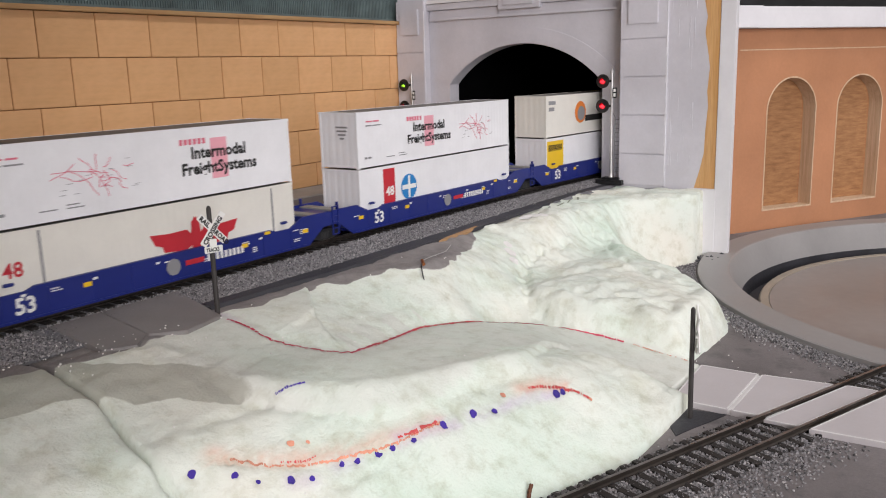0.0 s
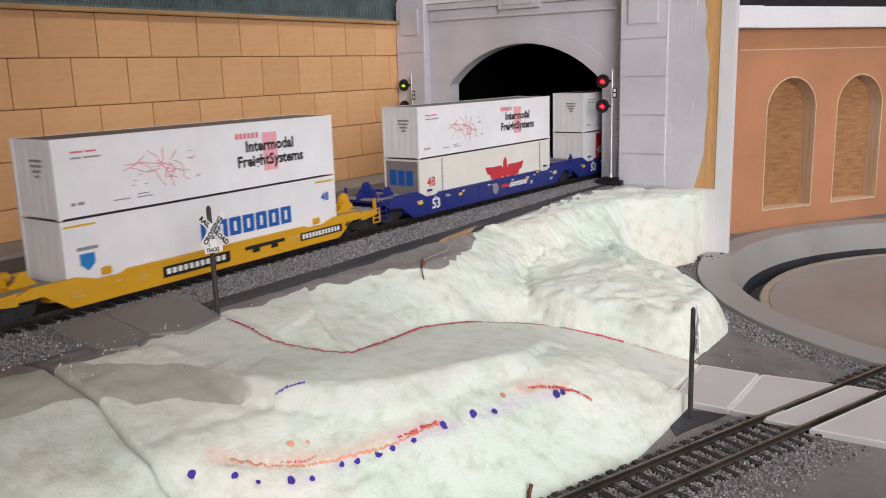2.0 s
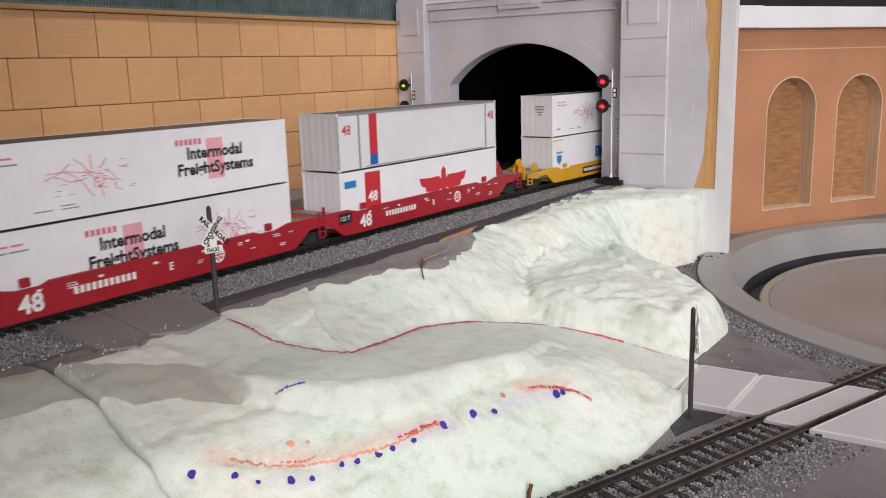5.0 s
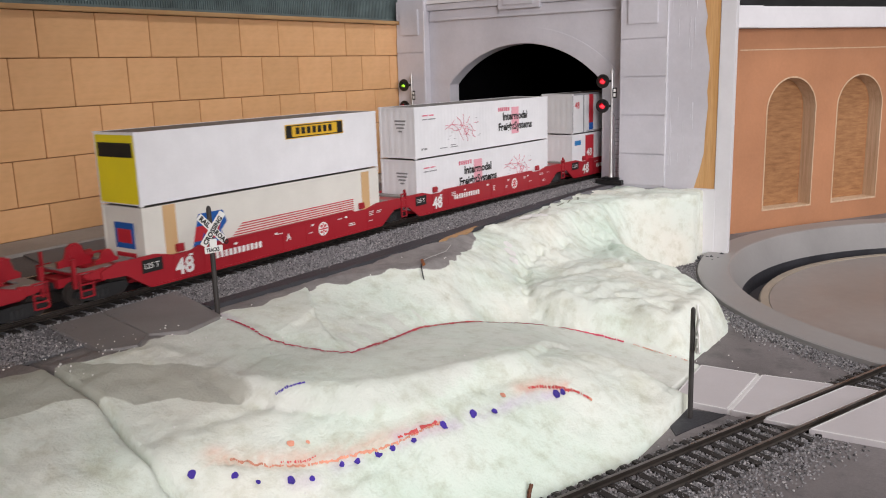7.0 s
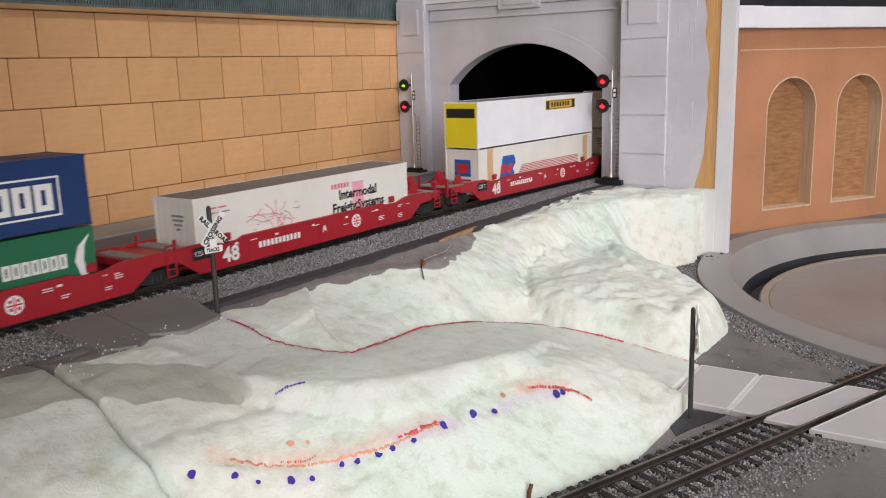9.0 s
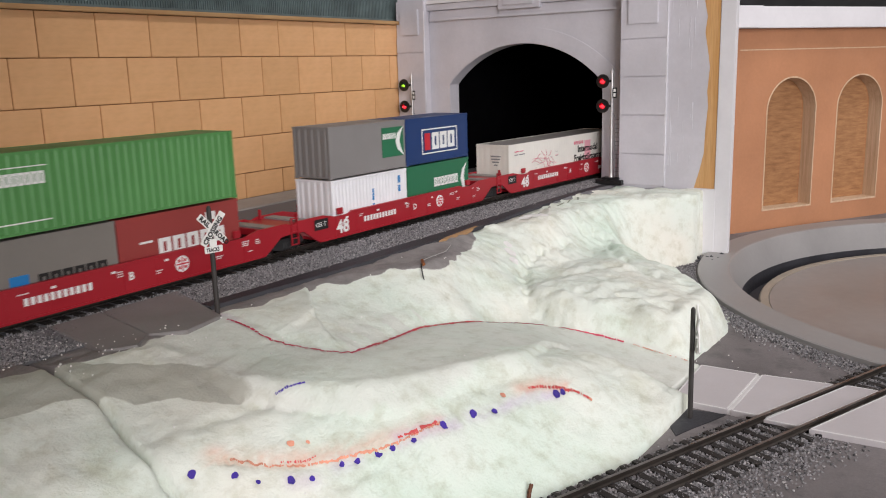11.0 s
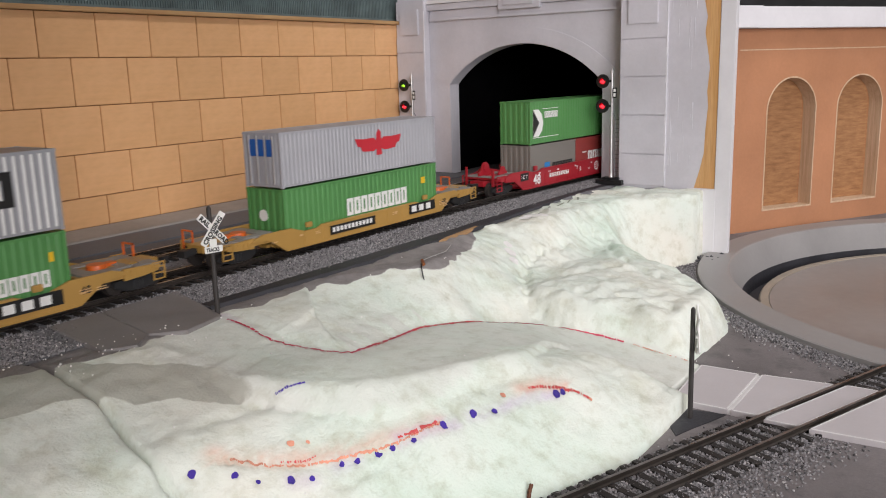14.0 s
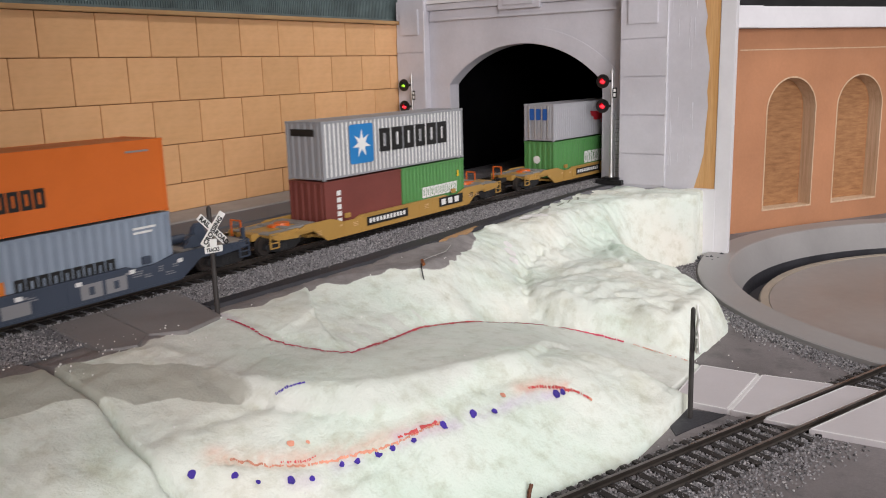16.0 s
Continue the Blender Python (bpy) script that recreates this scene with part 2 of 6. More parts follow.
def part(name, bm, material, parent=None, label="", bevel=0.0, smooth=False):
    ob = new(name, mesh_of(name, bm, material, bevel, smooth) if isinstance(bm, bmesh.types.BMesh) else bm)
    if parent is not None:
        ob.parent = parent
    return tagged(ob, label)


def thing(name, label, category, group="", kind="", at=None):
    ob = tagged(new(name), label, category, group, kind)
    ob.empty_display_size = 0.01
    if at is not None:
        ob.matrix_world = at
    return ob


def boxes(*rows):
    bm = bmesh.new()
    for r in rows:
        box(bm, *r)
    return bm


def smoothstep(a, b, x):
    t = min(1.0, max(0.0, (x - a) / (b - a)))
    return t * t * (3 - 2 * t)


def along(pts, t):
    """A smooth curve through control points, t from 0 to 1."""
    k = min(int(t * (len(pts) - 1)), len(pts) - 2)
    f = t * (len(pts) - 1) - k
    p = [Vector(pts[max(0, min(len(pts) - 1, k + d))]) for d in (-1, 0, 1, 2)]
    return 0.5 * (2 * p[1] + (p[2] - p[0]) * f + (2 * p[0] - 5 * p[1] + 4 * p[2] - p[3]) * f * f + (3 * p[1] - p[0] - 3 * p[2] + p[3]) * f ** 3)


# ---- the room ----
def build_room():
    for name, r, m in (("floor", (-3400, 4200, -2600, 2200, -1020, -1000), ROOMFLOOR), ("ceiling", (-3400, 4200, -2600, 2200, 1400, 1420), ROOMWHITE),
                       ("wall_north", (-3400, 4200, 2200, 2220, -1000, 1400), ROOMWHITE), ("wall_south", (-3400, 4200, -2620, -2600, -1000, 1400), ROOMWHITE),
                       ("wall_west", (-3420, -3400, -2600, 2200, -1000, 1400), ROOMWHITE), ("wall_east", (4200, 4220, -2600, 2200, -1000, 1400), ROOMWHITE)):
        tagged(part(name, boxes(r), m), "plain off-white painted room " + name.split("_")[0], name.split("_")[0], kind="structure")


build_room()


# ---- the layout's ground: yard, carved foam hillside, upper roadbed ----
YARD_Z, RAIL_Z, TIE_Z = -55.6, 1.8, -0.7
FG_AT, FG_DIR = Vector((7.0, -223.0)), Vector((0.9328, -0.3603))
FG_N = Vector((0.3603, 0.9328))
ROAD = [(-22, -50, -3.6), (-21, -68, -5), (-20, -102, -11), (8, -132, -17), (66, -127, -23), (103, -135, -29), (125, -145, -35), (138, -159, -41), (147, -180, -47), (150, -215, -53.4), (150, -236, -55)]
ROAD_PTS = [along(ROAD, k / 120) for k in range(121)]


PIT = (440.0, -385.0)


def track_y(x):
    """The main tracks bend gently towards the yard before the tunnel and run straight inside it."""
    if x < 128:
        return 0.0
    if x < 460:
        return -1.36e-4 * (x - 128) ** 2
    f = min(1.0, (x - 460) / 300)
    return -14.99 - 0.0903 * 300 * (f - f * f / 2)


def shelf_edge(x):
    return -52 - 26 * math.exp(-((x - 112) / (34 if x < 112 else 72)) ** 2) + 4 * math.sin(x / 23.0) - 30 * smoothstep(200, 335, x) - 50 * smoothstep(345, 415, x)


def foam_height(x, y):
    wob = noise.noise(Vector((x / 38, y / 38, 0.3)))
    e = shelf_edge(x)
    d = e - y + 5 * wob
    w = 58 + 112 * smoothstep(50, -60, x)
    bank = -3.2 - 51 * smoothstep(0, w, d) ** (0.8 if x > 0 else 1.0)
    if x > 100:
        # the broad lump on the tunnel side: a dip below the shelf, a rounded shoulder, then a drop to the yard
        toe = -217 + 92 * smoothstep(226, 338, x) - 16 * smoothstep(340, 410, x)
        f = max(0.0, d) / max(14.0, e - toe)
        steep = smoothstep(270, 340, x)
        lump = -3.2 - 22 * smoothstep(0.0, 0.34, f) + 2.0 * smoothstep(0.34, 0.5, f) - 9 * smoothstep(0.45, 0.88, f) - 24 * smoothstep(0.84, 1.0, f)
        lump = lump * (1 - steep) + (-3.2 - 55 * smoothstep(0.1, 1.0, f)) * steep
        lump -= 26 * smoothstep(-202, -219, y)
        k = smoothstep(120, 172, x + 0.22 * (y + 120))
        bank = bank * (1 - k) + lump * k
    dt = (Vector((x, y)) - FG_AT).dot(FG_N)
    a = 37 - 6 * smoothstep(-40, 60, x) - 7 * smoothstep(60, 100, x) - 18 * smoothstep(98, 128, x)
    front = -56 + a * smoothstep(12, 72, dt + 3 * wob) ** 0.7
    h = max(bank, front) if x < 132 else bank
    best, zr, k = 1e9, 0, 0
    for j in range(0, 121, 3):
        p = ROAD_PTS[j]
        q = (p.x - x) ** 2 + (p.y - y) ** 2
        if q < best:
            best, zr, k = q, p.z, j
    for j in (k - 3, k):
        if 0 <= j <= 117:
            p, q = ROAD_PTS[j], ROAD_PTS[j + 3]
            dx, dy = q.x - p.x, q.y - p.y
            t = min(1.0, max(0.0, ((x - p.x) * dx + (y - p.y) * dy) / (dx * dx + dy * dy)))
            d2 = (p.x + t * dx - x) ** 2 + (p.y + t * dy - y) ** 2
            if d2 <= best:
                best, zr = d2, p.z + t * (q.z - p.z)
    r = math.sqrt(best)
    ahead = ROAD_PTS[min(120, k + 3)] - ROAD_PTS[max(0, k - 3)]
    near = ahead.x * (y - ROAD_PTS[k].y) - ahead.y * (x - ROAD_PTS[k].x) < 0
    rough = 1.0
    verge = 16 + 20 * math.exp(-((x - 62) / 30) ** 2)
    if y < -50 and not near and x < 150:
        out, back = max(0.0, r - 15), max(0.0, d)
        f = out / (out + back + 0.01)
        even = zr + (-3.2 - zr) * (0.55 * f + 0.45 * math.sin(1.5708 * f))
        k = 1 - smoothstep(95, 140, x)
        h = h * (1 - k) + even * k
    elif y < -70 and near and x < 150:
        h = max(min(h, zr + 1.5 + 30 * smoothstep(verge + 8, verge + 42, r)), zr + 0.8 - 45 * smoothstep(verge + 3, verge + 28 + 22 * smoothstep(110, 80, x), r))
    if y < -50:
        cut = 1 - smoothstep(verge if near else 15.5, verge + 9 if near else 25, r + 1.5 * wob)
        h = h * (1 - cut) + zr * cut
        rough = 1 - 0.8 * cut
    elif y > -60:
        rough = 0.3
    v = Vector((x / 16, y / 16, 7.0))
    h += (0.42 + 0.33 * smoothstep(120, 170, x) + (0.25 if near else 0.0)) * rough * ((0.9 + 1.2 * smoothstep(60, 160, x)) * noise.noise(v) + 0.8 * noise.noise(v * 2.3) + 0.5 * noise.noise(v * 5.1) + 0.28 * noise.noise(v * 11.0) - (0.8 + 1.2 * smoothstep(60, 160, x)) * abs(noise.noise(v * 1.4 + Vector((9, 0, 0)))))
    if x > 150:
        face = smoothstep(235, 300, x) * rough
        h += face * (2.4 * noise.noise(Vector((x / 9, y / 34, 3.0))) + 1.1 * noise.noise(Vector((x / 4, y / 16, 5.0))))
        # hacked facets on the lump
        h += smoothstep(150, 185, x) * rough * (1 - 0.6 * face) * (1.2 * noise.noise(Vector((x / 21, y / 15, 11.0))) - 1.5 * abs(noise.noise(Vector((x / 13, y / 10, 13.0)))))
    if x > -100 and rough > 0.5:
        for line, wide, deep in GULLIES:
            g = math.sqrt(min((p.x - x) ** 2 + (p.y - y) ** 2 for p in line)) + 1.5 * wob
            if g < wide * 2.5:
                h -= deep * math.exp(-(g / wide) ** 2) * (0.75 + 0.6 * noise.noise(v * 3.0))
        g = torn(x, y)
        if g > 0.02:
            h += g * (3.0 * noise.noise(v * 4.0) + 1.6 * (noise.cell_vector(Vector((x / 3.4, y / 3.4, 1.0))).x - 0.3))
    if x < -20:
        c = crack_offset(x, y)
        h += 1.6 * smoothstep(0.5, -5, c) - 8 * math.exp(-(c / 1.05) ** 2)
    if (x < 130 and dt < 15.5 + 16 * smoothstep(70, 100, x)) or h < YARD_Z - 0.5 or (118 < x < 170 and y < -213) or y < -224 or math.hypot(x - PIT[0], y - PIT[1]) < 254:
        return -62.0
    h -= 1.2 * smoothstep(-60, -50, y - track_y(x))
    return min(h, -2.6) if y > -70 or x > 220 else h


CRACK = [(-84.4, -50), (-84.4, -59.3), (-84.6, -68.2), (-84.4, -80), (-84.2, -91.6), (-87.6, -107), (-89.6, -124.6), (-92.6, -141), (-99, -165)]
CRACK_PTS = [along(CRACK, k / 40) for k in range(41)]


# the ravine beside the road's far edge, the crease under the pier slope, ledges on the lump and on the front mound
GULLIES = [([along(pts, k / 40) for k in range(41)], wide, deep) for pts, wide, deep in (
    ([(253, -94), (225, -91), (208, -92), (189, -100), (161, -118), (154, -135), (152, -144)], 3.6, 4.0),
    ([(285, -92), (297, -101), (287, -111), (262, -128), (248, -146), (240, -165)], 3.2, 3.6),
    ([(173, -138), (173, -152), (187, -162), (193, -176), (192, -188)], 3.0, 2.4),
    ([(205, -118), (222, -130), (236, -139)], 3.0, 2.0),
    ([(-73, -134), (-59, -146.5), (-48, -153.5), (-34, -161), (-21, -166), (-7, -170.6), (11, -176.4), (39, -185), (57, -193)], 1.5, 1.5),
    ([(-73, -147), (-68, -151.5), (-56, -159.5), (-46, -163), (-36.6, -165), (-28, -168), (-17, -171)], 1.3, 1.6),
    ([(-40, -124), (-34, -134), (-16, -148), (8, -160)], 5.0, 1.2))]
TORN = [along([(262, -92), (232, -92), (210, -91), (196, -97)], k / 16) for k in range(17)] + [along([(284, -88), (294, -92), (297, -103)], k / 10) for k in range(11)]


def torn(x, y):
    """How strongly the foam is torn open: along the head of the ravine and of the crease."""
    if x < 185 or x > 310:
        return 0.0
    g = math.sqrt(min((p.x - x) ** 2 + (p.y - y) ** 2 for p in TORN))
    return math.exp(-(g / 5.0) ** 2)


GREY_X = (-120, -60, -5, 0, 8, 27, 54, 63, 79, 94, 108, 122, 140, 165, 185, 200, 215, 300)
GREY_Y = (-54, -66, -58, -58, -65, -64, -60, -66, -71, -77, -89, -90, -84, -76, -69, -58, -47, -43)
# middle line of the brownish band: paint and painted shade together
OLIVE_SHADE = [along([(-88, -62), (-80, -74), (-68, -86), (-54, -97), (-38, -114), (-24, -124)], k / 24) for k in range(25)]
WASHES = [([along(pts, k / 30) for k in range(31)], wide, up, amount, channel) for pts, wide, up, amount, channel in (
    ([(-73, -133), (-60, -144.5), (-48, -151.6), (-34, -159), (-21, -164.6), (-7, -169), (-2, -171)], 1.6, 4.5, 0.75, 0),
    ([(42, -182), (50, -186), (57.5, -191.5)], 1.6, 5.0, 0.8, 0),
    ([(-20, -165), (-5, -170), (4, -174)], 2.4, 2.4, 0.9, 1), ([(10, -175.4), (24, -180), (40, -184.6), (52, -190.5)], 2.2, 2.2, 0.75, 1),
    ([(-60, -152), (-54, -155.7)], 2.4, 2.4, 0.6, 1), ([(-44, -157), (-36, -161)], 2.4, 2.4, 0.5, 1), ([(-7, -68), (-5, -60)], 2.5, 2.5, 0.6, 1))]


def ink_at(x, y, z):
    """Felt-pen bleed (orange, violet) and dirt at the foot of the foam."""
    out = [0.0, 0.0, 0.0]
    if x < 70 and y < -55:
        for line, wide, up, amount, channel in WASHES:
            p = min(line, key=lambda q: (q.x - x) ** 2 + (q.y - y) ** 2)
            g = math.hypot(p.x - x, p.y - y)
            if g < 14:
                out[channel] = max(out[channel], amount * math.exp(-(g / (up if y > p.y else wide)) ** 2))
    if x > 140:
        out[2] = (0.15 + 0.75 * max(0.0, noise.noise(Vector((x / 12, y / 12, 8.0))))) * smoothstep(-36, -54, z) * smoothstep(180, 230, x)
    return (*out, 1.0)


def crack_offset(x, y):
    """Signed distance from the joint between the two foam pieces; negative on the far-left piece."""
    k = min(range(41), key=lambda j: (CRACK_PTS[j].x - x) ** 2 + (CRACK_PTS[j].y - y) ** 2)
    p, q = CRACK_PTS[max(0, k - 1)], CRACK_PTS[min(40, k + 1)]
    d = (q - p).normalized()
    return (x - CRACK_PTS[k].x) * -d.y + (y - CRACK_PTS[k].y) * d.x


def build_hillside():
    x0, x1, y0, y1, step = -190.0, 424.0, -260.0, -38.0, 1.25
    nx, ny = int((x1 - x0) / step) + 1, int((y1 - y0) / step) + 1
    verts, paint, ink, heights = [], [], [], {}
    for j in range(ny):
        for i in range(nx):
            x, y = x0 + i * step, y0 + j * step
            z = foam_height(x, y)
            heights[i, j] = z
            verts.append((x * MM, y * MM, z * MM))
            if z < -60:
                paint.append((0.0, 0.0, 0.0, 1.0))
                ink.append((0.0, 0.0, 0.0, 1.0))
                continue
            edge = float(np.interp(x, GREY_X, GREY_Y)) + 3.0 * noise.noise(Vector((x / 9, y / 9, 4.0)))
            grey = smoothstep(edge - 4, edge + 5, y)
            p = min(ROAD_PTS[::4], key=lambda q: (q.x - x) ** 2 + (q.y - y) ** 2)
            road = math.hypot(p.x - x, p.y - y)
            wash = 1 - (smoothstep(14, 23, road) if x > p.x - 2 and y > p.y - 12 else smoothstep(22, 42, road))
            band = math.sqrt(min((p.x - x) ** 2 + (p.y - y) ** 2 for p in OLIVE_SHADE)) + 4 * noise.noise(Vector((x / 14, y / 14, 2.0)))
            olive_shade = 0.8 * (1 - smoothstep(8, 15, band)) * smoothstep(-18, -60, x)
            # on the left piece the entry-side shade is put into the colour too
            if x < -60 and crack_offset(x, y) < 0:
                olive_shade = 0.8 * smoothstep(-86, -80, y + 0.25 * (x + 100) + 4 * noise.noise(Vector((x / 20, y / 20, 6.0)))) + 0.1
            paint.append((grey, wash, olive_shade, 1.0))
            ink.append(ink_at(x, y, z))
    faces = []
    for j in range(ny - 1):
        for i in range(nx - 1):
            if max(heights[i, j], heights[i + 1, j], heights[i, j + 1], heights[i + 1, j + 1]) > YARD_Z - 1.5:
                k = j * nx + i
                faces.append((k, k + 1, k + nx + 1, k + nx))
    me = bpy.data.meshes.new("foam_hillside")
    me.from_pydata(verts, [], faces)
    layer = me.color_attributes.new("paint", "FLOAT_COLOR", "POINT")
    layer.data.foreach_set("color", [c for p in paint for c in p])
    layer = me.color_attributes.new("ink", "FLOAT_COLOR", "POINT")
    layer.data.foreach_set("color", [c for p in ink for c in p])
    me.materials.append(FOAM)
    me.shade_smooth()
    return tagged(new("foam_hillside", me), "carved pale mint foam hillside with marker lines beside the tracks", "terrain", kind="structure")


hill = build_hillside()


CORKRING = surface("beige_ring_ledge", (0.36, 0.31, 0.25), 0.5, vary=0.12)


def build_yard():
    bm = bmesh.new()
    # a sheet with a round hole for the turntable pit
    n, cx, cy, r = 96, 440.0, -385.0, 240.0
    ring = [bm.verts.new((cx + r * math.cos(6.2832 * k / n), cy + r * math.sin(6.2832 * k / n), YARD_Z)) for k in range(n)]
    far = []
    for k in range(n):
        c, s = math.cos(6.2832 * k / n), math.sin(6.2832 * k / n)
        q = 1 / max(abs(c), abs(s))
        far.append(bm.verts.new((max(-2900, min(3600, cx + c * q * 3300)), max(-1300, min(-30, cy + s * q * 1200)), YARD_Z)))
    for k in range(n):
        j = (k + 1) % n
        bm.faces.new((ring[k], ring[j], far[j], far[k]))
    tagged(part("ground", bm, YARD), "brown-grey painted railway yard ground", "ground", kind="structure")
    pit = thing("turntable_pit", "grey round turntable pit with a raised rim and muddy floor", "turntable pit", kind="structure")
    for name, prof, m in (("pit_rim", ((250, -57), (249.2, -53.0), (248.2, -52.5), (228, -52.5), (226.8, -53.2)), PITCONCRETE),
                          ("pit_wall", ((226.8, -53.2), (218, -74)), PITCONCRETE),
                          ("ring_groove", ((218, -74), (217.6, -86), (206, -86), (205.6, -77.4)), BLACKSEAL),
                          ("ring_rail_ledge", ((205.6, -77.4), (204.4, -75.8), (199, -75.4), (198.6, -77)), CORKRING),
                          ("pit_floor", ((198.6, -77), (198, -76.2), (120, -76.6), (0.01, -76.8)), PITFLOOR)):
        bm, rows = bmesh.new(), []
        for rr, z in prof:
            rows.append([bm.verts.new((cx + rr * math.cos(6.2832 * k / 240), cy + rr * math.sin(6.2832 * k / 240), z)) for k in range(240)])
        for a, b in zip(rows, rows[1:]):
            for k in range(240):
                bm.faces.new((a[k], a[(k + 1) % 240], b[(k + 1) % 240], b[k]))
        part(name, bm, m, pit)
    table = boxes((-2900, 3600, -1300, 700, -120, -90))
    tagged(part("benchwork", table, PLYEDGE), "plywood benchwork under the model railway", "benchwork", kind="structure")


build_yard()


SWEEP_X = [-2750, 0] + [128 + 16 * k for k in range(40)] + [800, 3250]


def sweep(outline, x0=-2750, x1=3250):
    """A profile of (y, z) carried along the main line."""
    bm = bmesh.new()
    rows = [[bm.verts.new((x, y + track_y(x), z)) for y, z in outline] for x in [x0] + [q for q in SWEEP_X if x0 < q < x1] + [x1]]
    n = len(outline)
    for a, b in zip(rows, rows[1:]):
        for k in range(n):
            bm.faces.new((a[k], a[(k + 1) % n], b[(k + 1) % n], b[k]))
    for end in (rows[0], rows[-1]):
        bm.faces.new(end).normal_update()
    return bm


def edge_out(x):
    """Near side of the black roadbed edge, from the middle of the main track."""
    return float(np.interp(x, (0, 88, 194, 350, 438), (-50, -55, -57, -44, -41)))


def edge_in(x):
    return float(np.interp(x, (0, 88, 194, 350, 438), (-42, -43.5, -44, -36, -34)))


def build_roadbed():
    bm = bmesh.new()
    prism(bm, [(-44, -4.2), (-34, -3.4), (190, -3.2), (190, -50), (-40, -50)], "x", -2800, 3300)
    tagged(part("track_shelf", bm, DIRTGREY), "grey painted track shelf along the retaining wall", "roadbed", kind="structure")
    bm = sweep([(-47, -4.2), (-44, -3.2), (-19, -1.9), (72, -1.9), (82, -3.1), (83, -4.0)])
    tagged(part("ballast_bed", bm, BALLAST), "grey stone ballast under the main tracks", "ballast", kind="structure")
    bm = bmesh.new()
    prism(bm, [(137, -3.3), (138, -1.2), (173.8, -0.7), (173.8, -3.3)], "x", -2800, 439)
    tagged(part("wall_footing", bm, FOOTING), "pale grey painted strip along the foot of the retaining wall", "pavement", kind="structure")
    bm = bmesh.new()
    prism(bm, [(9, 100), (18, 137), (439, 137), (439, 96), (200, 98)], "z", -3.4, -2.3)
    tagged(part("slate_strip", bm, SLATE), "slate grey painted strip behind the second track", "roadbed", kind="structure")
    bm, rows = bmesh.new(), []
    for x in range(-2, 439, 8):
        near, far = edge_out(x), edge_in(x)
        jag = 1.6 * noise.noise(Vector((x / 11, 0.0, 21.0)))
        rows.append([bm.verts.new((x, y + track_y(x), z)) for y, z in ((near + jag, -4.4), (near + 1.2 + jag, -2.75), (far, -2.6), (far + 1, -3.9))])
    for a, b in zip(rows, rows[1:]):
        for k in range(4):
            bm.faces.new((a[k], a[(k + 1) % 4], b[(k + 1) % 4], b[k]))
    tagged(part("roadbed_edge", bm, BLACKSEAL), "black painted roadbed edge beside the ballast", "roadbed", kind="structure")


build_roadbed()


RAIL_PROFILE = [(-1.4, 0), (1.4, 0), (1.4, 0.4), (0.35, 0.7), (0.35, 1.7), (0.75, 1.9), (0.75, 2.4), (-0.75, 2.4), (-0.75, 1.9), (-0.35, 1.7), (-0.35, 0.7), (-1.4, 0.4)]


def tie_shapes():
    shapes = []
    for k in range(3):
        bm = bmesh.new()
        w, l = 1.35 + 0.1 * k, 15.2 + 0.2 * k
        box(bm, -w, w, -l, l, -1.9, 0)
        for y in (-8.25, 8.25):
            for s in (-1, 1):
                box(bm, -0.7, 0.7, y + s * 1.5 - 0.35, y + s * 1.5 + 0.35, 0, 0.55)
        shapes.append(mesh_of("tie", bm, TIE))
    return shapes


TIES = tie_shapes()


def add_ties(tr, rows, seed):
    rnd = random.Random(seed)
    for x, y, turn in rows:
        t = part("tie", TIES[rnd.randrange(3)], TIE, tr)
        t.matrix_basis = pose(x * MM, (y + rnd.uniform(-0.3, 0.3)) * MM, 0, 0, 0, turn + rnd.uniform(-1.5, 1.5))


def main_line(name, label, off, seed):
    tr = thing(name, label, "railway track", "model railway tracks", at=pose(0, 0, TIE_Z * MM))
    for y in (-8.25, 8.25):
        part("rail", sweep([(off + y + u, v) for u, v in RAIL_PROFILE]), RAILSIDE, tr, "weathered steel rail")
        part("railhead", sweep([(off + y - 0.6, 2.38), (off + y + 0.6, 2.38), (off + y + 0.6, 2.52), (off + y - 0.6, 2.52)]), RAILHEAD, tr, "polished rail head")
    add_ties(tr, [(x, off + track_y(x), math.degrees(math.atan((track_y(x + 5) - track_y(x - 5)) / 10))) for x in range(-112, 520, 7)], seed)


def yard_line(at, length, first, count):
    tr = thing("yard_track", "weathered yard track on dark ties with loose ballast", "railway track", "model railway tracks", at=at)
    for y in (-8.25, 8.25):
        bm = bmesh.new()
        prism(bm, [(y + u, v) for u, v in RAIL_PROFILE], "x", 0, length)
        part("rail", bm, RAILSIDE, tr, "weathered steel rail")
        part("railhead", boxes((0, length, y - 0.6, y + 0.6, 2.38, 2.52)), RAILHEAD, tr, "polished rail head")
    add_ties(tr, [(first + 7.0 * k, 0, 0) for k in range(count)], 3)


main_line("main_track", "dark plastic-tied main track in grey ballast", 0.0, 1)
main_line("second_track", "empty second main track beside the train", 53.0, 2)
fg_angle = math.degrees(math.atan2(FG_DIR.y, FG_DIR.x))
yard_line(pose((FG_AT.x - 150 * FG_DIR.x) * MM, (FG_AT.y - 150 * FG_DIR.y) * MM, -54.4 * MM, 0, 0, fg_angle), 700, 60, 90)


# ---- retaining wall, tunnel portal, right-hand building ----
WALL_Y = 174.0


